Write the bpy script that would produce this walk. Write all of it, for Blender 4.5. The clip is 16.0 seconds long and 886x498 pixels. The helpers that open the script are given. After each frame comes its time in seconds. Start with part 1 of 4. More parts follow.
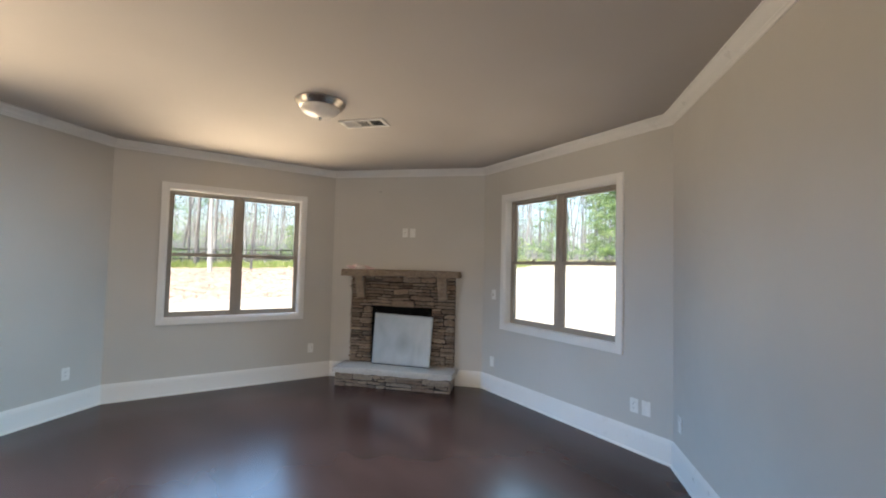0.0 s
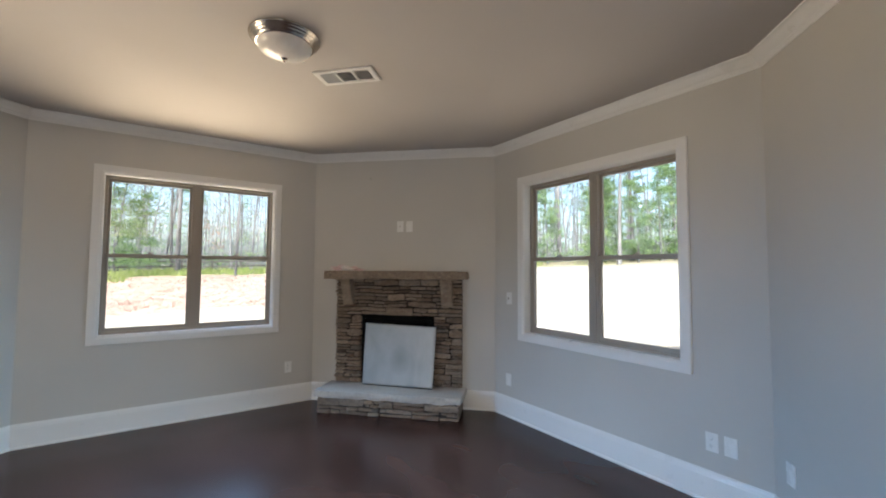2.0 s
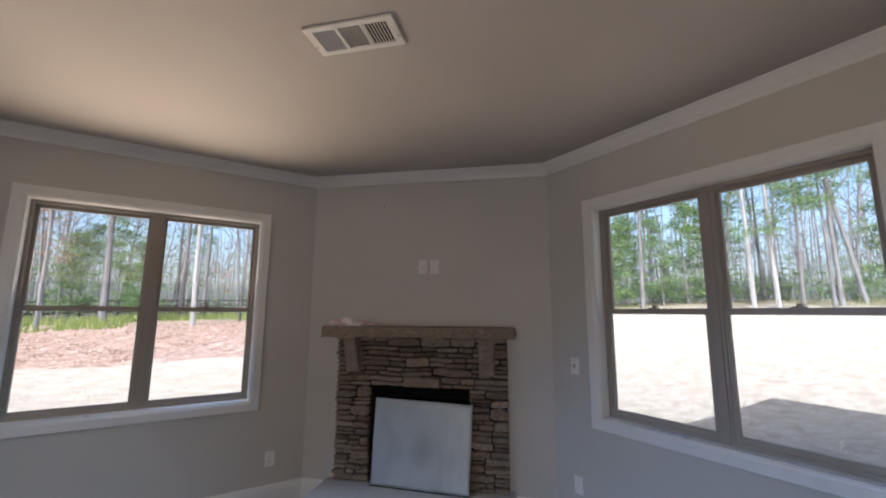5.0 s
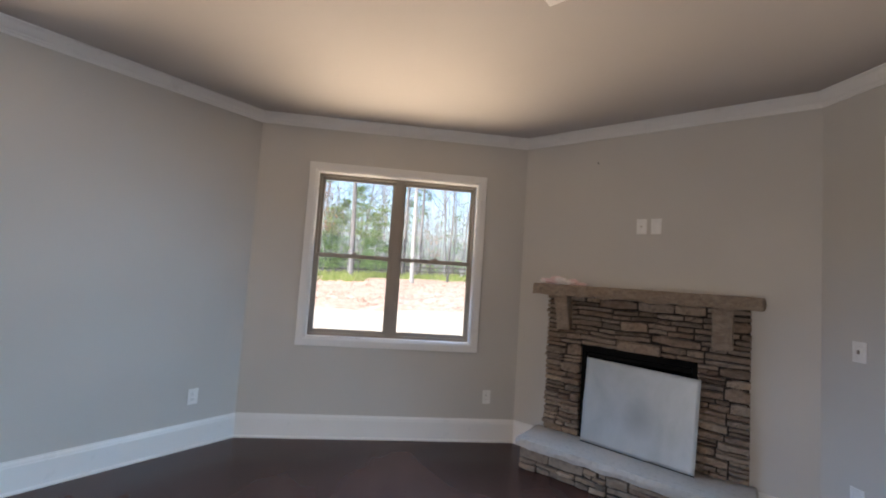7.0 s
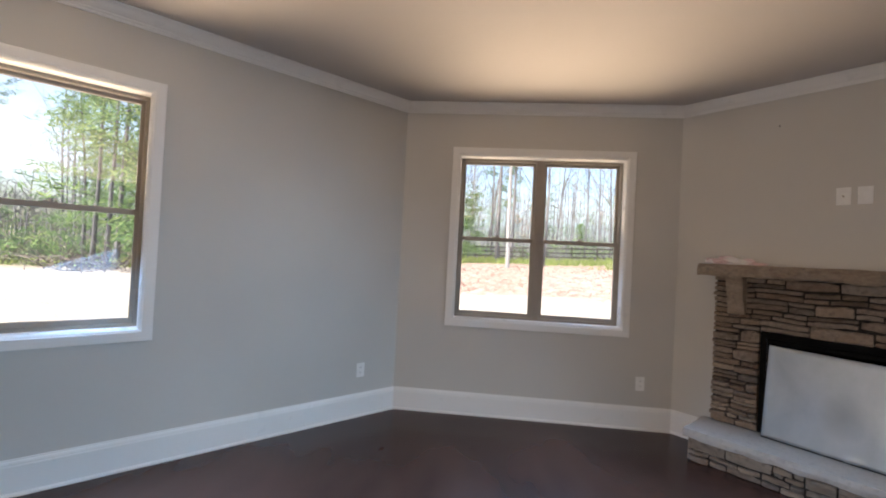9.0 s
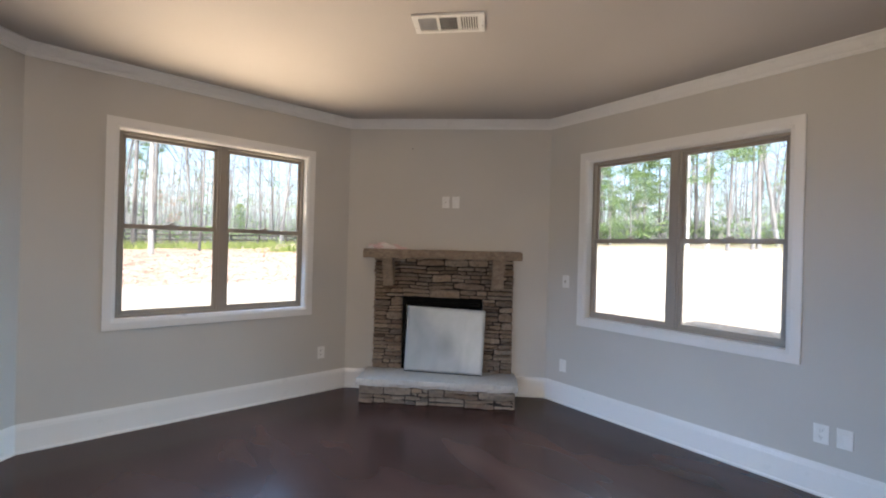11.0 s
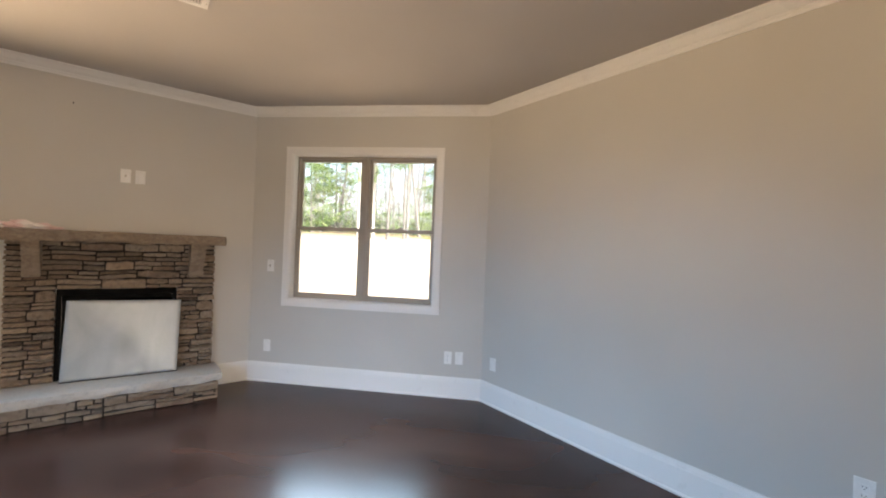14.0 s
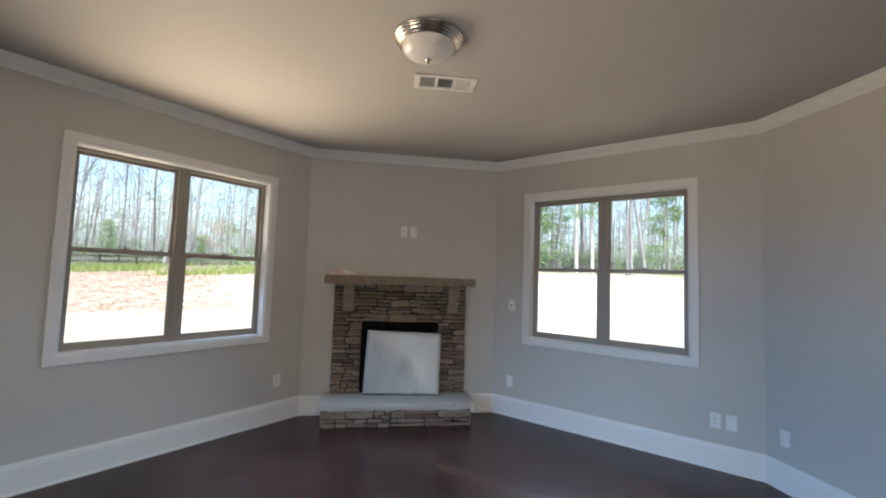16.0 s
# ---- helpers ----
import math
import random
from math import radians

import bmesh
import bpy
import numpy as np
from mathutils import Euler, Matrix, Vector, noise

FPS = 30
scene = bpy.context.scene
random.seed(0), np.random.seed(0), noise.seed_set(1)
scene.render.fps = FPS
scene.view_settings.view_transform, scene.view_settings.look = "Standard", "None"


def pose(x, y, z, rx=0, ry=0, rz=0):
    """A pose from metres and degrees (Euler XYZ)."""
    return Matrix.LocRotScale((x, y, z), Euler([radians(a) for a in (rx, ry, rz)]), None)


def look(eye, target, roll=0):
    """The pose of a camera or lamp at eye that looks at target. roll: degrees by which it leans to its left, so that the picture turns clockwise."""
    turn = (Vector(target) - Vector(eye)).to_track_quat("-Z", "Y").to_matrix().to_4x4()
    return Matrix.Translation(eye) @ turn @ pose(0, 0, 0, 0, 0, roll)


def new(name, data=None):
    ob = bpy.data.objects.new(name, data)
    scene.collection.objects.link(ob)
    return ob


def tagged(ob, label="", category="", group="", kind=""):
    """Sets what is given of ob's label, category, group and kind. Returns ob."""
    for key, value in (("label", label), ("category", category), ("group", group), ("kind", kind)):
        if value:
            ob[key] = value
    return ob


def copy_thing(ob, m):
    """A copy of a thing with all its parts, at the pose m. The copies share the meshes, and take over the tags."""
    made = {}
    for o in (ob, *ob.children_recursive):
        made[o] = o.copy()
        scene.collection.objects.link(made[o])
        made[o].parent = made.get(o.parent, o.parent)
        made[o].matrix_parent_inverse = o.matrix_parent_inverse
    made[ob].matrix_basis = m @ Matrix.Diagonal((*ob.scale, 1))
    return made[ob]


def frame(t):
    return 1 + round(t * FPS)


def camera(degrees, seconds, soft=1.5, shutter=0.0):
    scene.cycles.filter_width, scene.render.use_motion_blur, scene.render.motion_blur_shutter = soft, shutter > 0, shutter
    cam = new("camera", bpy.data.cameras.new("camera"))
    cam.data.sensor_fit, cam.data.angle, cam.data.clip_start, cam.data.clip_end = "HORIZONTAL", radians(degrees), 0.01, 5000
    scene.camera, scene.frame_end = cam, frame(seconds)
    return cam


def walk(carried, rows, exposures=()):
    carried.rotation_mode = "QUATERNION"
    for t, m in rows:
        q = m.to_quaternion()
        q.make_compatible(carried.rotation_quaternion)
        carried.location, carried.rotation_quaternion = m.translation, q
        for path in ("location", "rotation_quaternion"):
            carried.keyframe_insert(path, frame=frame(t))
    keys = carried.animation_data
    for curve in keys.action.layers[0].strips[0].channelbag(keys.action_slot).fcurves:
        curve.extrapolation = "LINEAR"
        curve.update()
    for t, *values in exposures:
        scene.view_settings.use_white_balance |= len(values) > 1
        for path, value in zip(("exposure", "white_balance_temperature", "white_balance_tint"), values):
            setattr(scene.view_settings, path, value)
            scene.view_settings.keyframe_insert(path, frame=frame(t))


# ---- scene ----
cam = camera(94.1, 16.0, 2.0)
PATH = [
    (0, (0.634, 1.777, 1.495), (1.725, 3.451, 1.578), 1.4),
    (0.5, (0.68, 1.976, 1.465), (1.784, 3.643, 1.54), 1.3),
    (1, (0.753, 2.125, 1.446), (1.873, 3.782, 1.494), 1.0),
    (1.5, (0.893, 2.338, 1.457), (2.025, 3.986, 1.513), 0.6),
    (2, (1.003, 2.585, 1.441), (2.131, 4.234, 1.545), 0.4),
    (2.5, (1.107, 2.847, 1.514), (2.21, 4.506, 1.699), 0.2),
    (3, (1.209, 3.043, 1.533), (2.306, 4.692, 1.809), 0.3),
    (3.2, (1.268, 3.1, 1.563), (2.366, 4.747, 1.855), 0.2),
    (5.5, (1.463, 3.627, 1.516), (2.519, 5.296, 1.831), 0.5),
    (6, (1.514, 3.593, 1.497), (2.375, 5.377, 1.774), 1.0),
    (6.5, (1.43, 3.607, 1.499), (2.014, 5.509, 1.706), 2.2),
    (7, (1.283, 3.593, 1.441), (1.511, 5.576, 1.568), 3.8),
    (7.5, (1.204, 3.518, 1.368), (0.938, 5.5, 1.384), 4.8),
    (8, (1.077, 3.468, 1.37), (0.426, 5.359, 1.325), 3.4),
    (8.1, (1.053, 3.5, 1.374), (0.355, 5.374, 1.331), 2.9),
    (8.4, (0.943, 3.544, 1.375), (0.291, 5.434, 1.361), 2.5),
    (8.5, (0.884, 3.552, 1.384), (0.29, 5.462, 1.376), 2.4),
    (9, (0.789, 3.603, 1.389), (0.602, 5.594, 1.419), 3.0),
    (9.5, (0.824, 3.53, 1.396), (1.026, 5.519, 1.458), 2.8),
    (10, (0.738, 3.445, 1.438), (1.327, 5.355, 1.488), 2.1),
    (10.2, (0.709, 3.431, 1.438), (1.448, 5.289, 1.488), 1.9),
    (12.3, (0.179, 3.245, 1.415), (1.932, 4.202, 1.312), 1.8),
    (12.5, (0.188, 3.242, 1.401), (1.977, 4.13, 1.295), 1.6),
    (13, (0.072, 3.413, 1.386), (1.989, 3.976, 1.295), 1.0),
    (13.5, (0.047, 3.404, 1.385), (2.022, 3.715, 1.334), 1.8),
    (14, (0.029, 3.369, 1.408), (2.01, 3.641, 1.404), 2.3),
    (14.5, (0.011, 3.436, 1.405), (1.944, 3.946, 1.456), 2.1),
    (15, (-0.018, 3.478, 1.434), (1.804, 4.3, 1.512), 1.8),
    (15.5, (-0.1, 3.536, 1.448), (1.596, 4.59, 1.558), 1.7),
    (16, (-0.125, 3.549, 1.445), (1.467, 4.753, 1.58), 1.9),
]
EXPOSURE = [(0.0, 1.84, 6250, 7), (1.5, 1.84, 6050, 6), (2.5, 1.57, 5900, 6), (3.2, 1.39, 5800, 7), (5.5, 1.11, 5800, 14), (6.5, 1.31, 5950, 15), (7.5, 1.82, 6200, 10), (8.0, 1.61, 6300, 13), (9.0, 1.63, 6350, 14), (10.0, 1.90, 6250, 10),
            (12.5, 1.72, 6150, 12), (13.0, 1.94, 6650, 12), (14.0, 2.18, 7200, 12), (14.5, 2.14, 7000, 12), (15.5, 1.69, 5950, 5), (16.0, 1.56, 5900, 6)]
walk(cam, [(t, look(eye, target, roll)) for t, eye, target, roll in PATH], EXPOSURE)

SKY_STRENGTH, SUN_STRENGTH = 0.15, 5.0
# daylight at the windows: wall, watts of sky light, watts of light off the sunlit ground, how far the sky light slants along the wall and falls, its colour
SKY_TINT, GROUND_TINT = (0.33, 0.60, 1.0), (1.0, 0.75, 0.49)
WINDOW_LIGHT = (("A", 5.0, 6.4, 0.2, 0.95, SKY_TINT), ("B", 14.0, 0.8, 0.0, 0.55, (0.46, 0.73, 1.0)), ("D", 17.0, 7.8, 0.35, 0.95, SKY_TINT))
SPREAD = 100
# watts of the two fill lamps in the added, unseen doorway
DOORWAY_FILL = (3.4, 9.5)

# ---------------------------------------------------------------- world, sun, window light
world = bpy.data.worlds.new("sky")
world.use_nodes = True
scene.world = world
_nt = world.node_tree
_sky = _nt.nodes.new("ShaderNodeTexSky")
_sky.sky_type = 'NISHITA'
_sky.sun_disc = False
SUN_FROM = Vector((-0.74, -0.67, 0.86)).normalized()
_sky.sun_elevation = math.asin(SUN_FROM.z)
_sky.sun_rotation = math.atan2(SUN_FROM.x, SUN_FROM.y)
_sky.air_density, _sky.dust_density, _sky.ozone_density = 1.0, 4.0, 1.0
_nt.links.new(_sky.outputs[0], _nt.nodes["Background"].inputs[0])
_nt.nodes["Background"].inputs[1].default_value = SKY_STRENGTH
_sun = new("sun", bpy.data.lights.new("sun", 'SUN'))
_sun.data.energy, _sun.data.angle, _sun.data.color = SUN_STRENGTH, radians(0.5), (1.0, 0.965, 0.91)
_sun.matrix_world = look(SUN_FROM * 60, (0, 0, 0))

# ---------------------------------------------------------------- helpers
SQ = math.sqrt(0.5)


def part(name, bm, material, parent=None, label="", m=None, smooth=False):
    """Links a bmesh as one mesh object under a thing."""
    me = bpy.data.meshes.new(name)
    bmesh.ops.recalc_face_normals(bm, faces=bm.faces[:])
    bm.to_mesh(me)
    bm.free()
    if smooth:
        for p in me.polygons:
            p.use_smooth = True
    if material is not None:
        me.materials.append(material)
    ob = new(name, me)
    if parent is not None:
        ob.parent = parent
    if m is not None:
        ob.matrix_basis = m
    if label:
        ob["label"] = label
    return ob


def empty(name, m, label="", category="", group="", kind=""):
    ob = new(name)
    ob.empty_display_size = 0.1
    ob.matrix_basis = m
    return tagged(ob, label, category, group, kind)


def box(bm, x0, x1, y0, y1, z0, z1, bevel=0.0, seg=1):
    vs = [bm.verts.new(p) for p in ((x0, y0, z0), (x1, y0, z0), (x1, y1, z0), (x0, y1, z0),
                                    (x0, y0, z1), (x1, y0, z1), (x1, y1, z1), (x0, y1, z1))]
    fs = [bm.faces.new([vs[i] for i in f]) for f in ((0, 3, 2, 1), (4, 5, 6, 7), (0, 1, 5, 4), (1, 2, 6, 5), (2, 3, 7, 6), (3, 0, 4, 7))]
    if bevel:
        es = list({e for f in fs for e in f.edges})
        bmesh.ops.bevel(bm, geom=es, offset=bevel, segments=seg, affect='EDGES', profile=0.6)
    return bm


def boxm(*a, **k):
    return box(bmesh.new(), *a, **k)


def lathe(profile, n=40):
    """A turned shape from (radius, height) pairs."""
    bm = bmesh.new()
    rings = []
    for r, z in profile:
        if r < 1e-5:
            rings.append([bm.verts.new((0, 0, z))])
        else:
            rings.append([bm.verts.new((r * math.cos(2 * math.pi * i / n), r * math.sin(2 * math.pi * i / n), z)) for i in range(n)])
    for a, b in zip(rings, rings[1:]):
        for i in range(n):
            j = (i + 1) % n
            if len(a) == 1 and len(b) == 1:
                continue
            if len(a) == 1:
                bm.faces.new((a[0], b[i], b[j]))
            elif len(b) == 1:
                bm.faces.new((a[i], a[j], b[0]))
            else:
                bm.faces.new((a[i], a[j], b[j], b[i]))
    return bm


def sweep_mitred(profile, length, left, right):
    """A moulding along local x: profile of (y, z) points; left and right are the mitre's run per metre of y at the two ends."""
    bm = bmesh.new()
    a = [bm.verts.new((left * y, y, z)) for y, z in profile]
    b = [bm.verts.new((length + right * y, y, z)) for y, z in profile]
    n = len(profile)
    for i in range(n):
        j = (i + 1) % n
        bm.faces.new((a[i], a[j], b[j], b[i]))
    bm.faces.new(a)
    bm.faces.new(b[::-1])
    return bm


class Soup:
    """Vertices and faces gathered for one mesh."""

    def __init__(self):
        self.v, self.f = [], []

    def tube(self, pts, radii, n=6):
        rings = []
        for i, p in enumerate(pts):
            d = (pts[min(i + 1, len(pts) - 1)] - pts[max(i - 1, 0)]).normalized()
            a = d.orthogonal().normalized()
            b = d.cross(a)
            s = len(self.v)
            for k in range(n):
                t = 2 * math.pi * k / n
                self.v.append(p + (a * math.cos(t) + b * math.sin(t)) * radii[i])
            rings.append(s)
        for s, t in zip(rings, rings[1:]):
            for k in range(n):
                j = (k + 1) % n
                self.f.append((s + k, s + j, t + j, t + k))

    def tuft(self, c, size, g, count, flat=0.5):
        """Thin leaf blades in all directions round c."""
        for _ in range(count):
            o = Vector((g.gauss(0, 1), g.gauss(0, 1), g.gauss(0, flat))) * size * 0.5
            d = Vector((g.gauss(0, 1), g.gauss(0, 1), g.gauss(0, 0.7)))
            d.normalize()
            w = d.cross(Vector((g.gauss(0, 1), g.gauss(0, 1), g.gauss(0, 1)))).normalized() * size * g.uniform(0.025, 0.055)
            p = c + o
            s = len(self.v)
            L = size * g.uniform(0.45, 0.9)
            self.v += [p - d * L * 0.5 - w * 0.4, p - w, p + d * L * 0.5, p + w]
            self.f.append((s, s + 1, s + 2, s + 3))

    def mesh(self, name, mat, parent, m=None, label=""):
        me = bpy.data.meshes.new(name)
        me.from_pydata([tuple(p) for p in self.v], [], self.f)
        me.materials.append(mat)
        me.update()
        ob = new(name, me)
        ob.parent = parent
        if m is not None:
            ob.matrix_basis = m
        if label:
            ob["label"] = label
        return ob


# ---------------------------------------------------------------- materials
def material(name, rough=0.5, metal=0.0, spec=0.5):
    m = bpy.data.materials.new(name)
    m.use_nodes = True
    b = m.node_tree.nodes["Principled BSDF"]
    b.inputs["Roughness"].default_value = rough
    b.inputs["Metallic"].default_value = metal
    b.inputs["Specular IOR Level"].default_value = spec
    return m, m.node_tree, b


def coords(nt, kind="Object"):
    return nt.nodes.new("ShaderNodeTexCoord").outputs[kind]


def noise_tex(nt, vec, scale, detail=4.0, rough=0.55, stretch=None, distort=0.0):
    mp = nt.nodes.new("ShaderNodeMapping")
    mp.inputs["Location"].default_value = (3.173, 5.239, 7.417)
    mp.inputs["Scale"].default_value = stretch or (1.0, 1.0, 1.0)
    nt.links.new(vec, mp.inputs["Vector"])
    vec = mp.outputs["Vector"]
    n = nt.nodes.new("ShaderNodeTexNoise")
    n.inputs["Scale"].default_value = scale
    n.inputs["Detail"].default_value = detail
    n.inputs["Roughness"].default_value = rough
    n.inputs["Distortion"].default_value = distort
    nt.links.new(vec, n.inputs["Vector"])
    return n.outputs["Fac"]


def ramp(nt, fac, stops):
    r = nt.nodes.new("ShaderNodeValToRGB")
    el = r.color_ramp.elements
    while len(el) < len(stops):
        el.new(0.5)
    for e, (p, c) in zip(el, stops):
        e.position = p
        e.color = (*c, 1.0) if len(c) == 3 else c
    nt.links.new(fac, r.inputs["Fac"])
    return r.outputs["Color"]


def mixc(nt, fac, a, b, mode='MIX'):
    m = nt.nodes.new("ShaderNodeMix")
    m.data_type, m.blend_type = 'RGBA', mode
    for sock, v in ((m.inputs[0], fac), (m.inputs[6], a), (m.inputs[7], b)):
        if hasattr(v, "is_linked"):
            nt.links.new(v, sock)
        elif isinstance(v, tuple):
            sock.default_value = (*v, 1.0)
        else:
            sock.default_value = v
    return m.outputs[2]


def maprange(nt, fac, lo, hi, a=0.0, b=1.0):
    m = nt.nodes.new("ShaderNodeMapRange")
    m.inputs["From Min"].default_value, m.inputs["From Max"].default_value = lo, hi
    m.inputs["To Min"].default_value, m.inputs["To Max"].default_value = a, b
    nt.links.new(fac, m.inputs["Value"])
    return m.outputs["Result"]


def bump(nt, b, height, strength, distance):
    n = nt.nodes.new("ShaderNodeBump")
    n.inputs["Strength"].default_value = strength
    n.inputs["Distance"].default_value = distance
    nt.links.new(height, n.inputs["Height"])
    nt.links.new(n.outputs["Normal"], b.inputs["Normal"])


def painted(name, colour, rough, grain=110.0, relief=0.0012, strength=0.12, vary=0.05, spec=0.4):
    """Rolled or sprayed paint: a faint orange-peel relief and slow changes of tone."""
    m, nt, b = material(name, rough, 0.0, spec)
    v = coords(nt)
    slow = noise_tex(nt, v, 1.1, 1.0)
    dark = tuple(c * (1 - vary) for c in colour)
    lite = tuple(min(1.0, c * (1 + vary)) for c in colour)
    nt.links.new(ramp(nt, slow, ((0.3, dark), (0.7, lite))), b.inputs["Base Color"])
    fine = noise_tex(nt, v, grain, 2.0)
    nt.links.new(maprange(nt, noise_tex(nt, v, 9.0, 4.0), 0.3, 0.7, rough - 0.06, rough + 0.06), b.inputs["Roughness"])
    bump(nt, b, fine, strength, relief)
    return m


WALL = painted("wall_paint", (0.56, 0.54, 0.50), 0.50)
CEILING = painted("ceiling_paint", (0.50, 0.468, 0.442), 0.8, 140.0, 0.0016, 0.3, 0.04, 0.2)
TRIM = painted("trim_paint", (0.80, 0.79, 0.765), 0.32, 60.0, 0.0004, 0.15, 0.02)
PLATE = painted("plate_plastic", (0.82, 0.815, 0.79), 0.3, 30.0, 0.0001, 0.05, 0.01)
VINYL = painted("window_vinyl", (0.35, 0.315, 0.27), 0.4, 90.0, 0.0003, 0.1, 0.05)
SLOT, _nt, _b = material("slot_black", 0.6)
_b.inputs["Base Color"].default_value = (0.012, 0.012, 0.012, 1)


def floor_material():
    """Acid-stained, sealed concrete: dark brown, mottled in clouds and streaks, under a worn gloss."""
    m, nt, b = material("stained_concrete", 0.25, 0.0, 0.27)
    v = coords(nt)
    big = noise_tex(nt, v, 0.8, 1.5, 0.5)
    streak = noise_tex(nt, v, 1.7, 2.0, 0.45, (1.5, 0.6, 1.0))
    c1 = ramp(nt, big, ((0.25, (0.023, 0.0094, 0.0069)), (0.75, (0.074, 0.033, 0.024))))
    c2 = ramp(nt, streak, ((0.25, (0.018, 0.0076, 0.0056)), (0.75, (0.092, 0.043, 0.031))))
    c = mixc(nt, 0.55, c1, c2)
    nt.links.new(c, b.inputs["Base Color"])
    b.inputs["Roughness"].default_value = 0.25
    return m


FLOOR = floor_material()


def stone_material(name, stops, gloss=0.78, pale=(0.52, 0.44, 0.345), spots=0.6):
    m, nt, b = material(name, gloss, 0.0, 0.3)
    v = coords(nt)
    rnd = nt.nodes.new("ShaderNodeObjectInfo").outputs["Random"]
    base = ramp(nt, rnd, stops)
    patch = noise_tex(nt, v, 14.0, 6.0, 0.65, (1.0, 1.0, 2.2), 0.6)
    c = mixc(nt, maprange(nt, patch, 0.38, 0.75, 0.0, 0.45), base, pale)
    c = mixc(nt, maprange(nt, noise_tex(nt, v, 31.0, 5.0), 0.5, 0.75, 0.0, spots), c, tuple(x * 0.3 for x in pale))
    nt.links.new(c, b.inputs["Base Color"])
    bump(nt, b, noise_tex(nt, v, 26.0, 8.0, 0.7, (1.0, 1.0, 1.8)), 0.9, 0.014)
    return m


STONE = stone_material("ledge_stone", ((0.0, (0.084, 0.059, 0.043)), (0.15, (0.271, 0.198, 0.138)), (0.32, (0.157, 0.129, 0.106)), (0.5, (0.417, 0.322, 0.231)), (0.66, (0.177, 0.114, 0.078)), (0.82, (0.324, 0.269, 0.212)), (1.0, (0.209, 0.150, 0.104))), 0.74, (0.480, 0.391, 0.302), 0.75)
CAST = stone_material("cut_stone", ((0.0, (0.25, 0.19, 0.138)), (1.0, (0.285, 0.22, 0.16))))
SLAB = stone_material("hearth_flagstone", ((0.0, (0.50, 0.475, 0.43)), (1.0, (0.54, 0.505, 0.455))), 0.6, (0.60, 0.54, 0.46), 0.3)
MORTAR, _nt, _b = material("dark_mortar", 0.9)
_nt.links.new(ramp(_nt, noise_tex(_nt, coords(_nt), 40.0), ((0.3, (0.015, 0.012, 0.010)), (0.7, (0.045, 0.037, 0.030)))), _b.inputs["Base Color"])
FIREBOX, _nt, _b = material("firebox_black", 0.8, 0.0, 0.06)
_nt.links.new(ramp(_nt, noise_tex(_nt, coords(_nt), 9.0), ((0.3, (0.004, 0.004, 0.004)), (0.7, (0.011, 0.0105, 0.01)))), _b.inputs["Base Color"])


def sheet_metal():
    m, nt, b = material("dull_sheet", 0.36, 0.25, 0.5)
    v = coords(nt)
    smear = noise_tex(nt, v, 3.4, 5.0, 0.6, (1.0, 1.0, 0.7), 0.5)
    c = ramp(nt, smear, ((0.3, (0.40, 0.435, 0.445)), (0.7, (0.54, 0.57, 0.575))))
    # a round smudge in the middle of the sheet
    g = nt.nodes.new("ShaderNodeTexGradient")
    g.gradient_type = 'SPHERICAL'
    mp = nt.nodes.new("ShaderNodeMapping")
    mp.inputs["Location"].default_value = (-0.41 * 8.0, 0.0, -0.27 * 6.0)
    mp.inputs["Scale"].default_value = (8.0, 6.0, 6.0)
    nt.links.new(v, mp.inputs["Vector"])
    nt.links.new(mp.outputs["Vector"], g.inputs["Vector"])
    c = mixc(nt, maprange(nt, g.outputs["Fac"], 0.0, 0.85, 0.0, 0.5), c, (0.20, 0.21, 0.215))
    nt.links.new(c, b.inputs["Base Color"])
    nt.links.new(maprange(nt, smear, 0.3, 0.7, 0.36, 0.52), b.inputs["Roughness"])
    bump(nt, b, noise_tex(nt, v, 5.0, 3.0), 0.3, 0.01)
    return m


SHEET = sheet_metal()
NICKEL, _nt, _b = material("brushed_nickel", 0.25, 1.0)
_nt.links.new(ramp(_nt, noise_tex(_nt, coords(_nt), 60.0, 3.0, 0.5, (1.0, 1.0, 12.0)), ((0.3, (0.50, 0.44, 0.37)), (0.7, (0.66, 0.59, 0.51)))), _b.inputs["Base Color"])
OPAL, _nt, _b = material("alabaster_glass", 0.2, 0.0, 0.5)
_nt.links.new(ramp(_nt, noise_tex(_nt, coords(_nt), 9.0, 5.0, 0.6, None, 1.2), ((0.3, (0.74, 0.70, 0.65)), (0.7, (0.86, 0.83, 0.78)))), _b.inputs["Base Color"])
_b.inputs["Subsurface Weight"].default_value = 0.3
_b.inputs["Subsurface Radius"].default_value = (0.02, 0.018, 0.015)
BAG, _nt, _b = material("crumpled_paper", 0.5)
_nt.links.new(ramp(_nt, noise_tex(_nt, coords(_nt), 7.0, 3.0), ((0.42, (0.80, 0.76, 0.74)), (0.55, (0.72, 0.53, 0.53)))), _b.inputs["Base Color"])


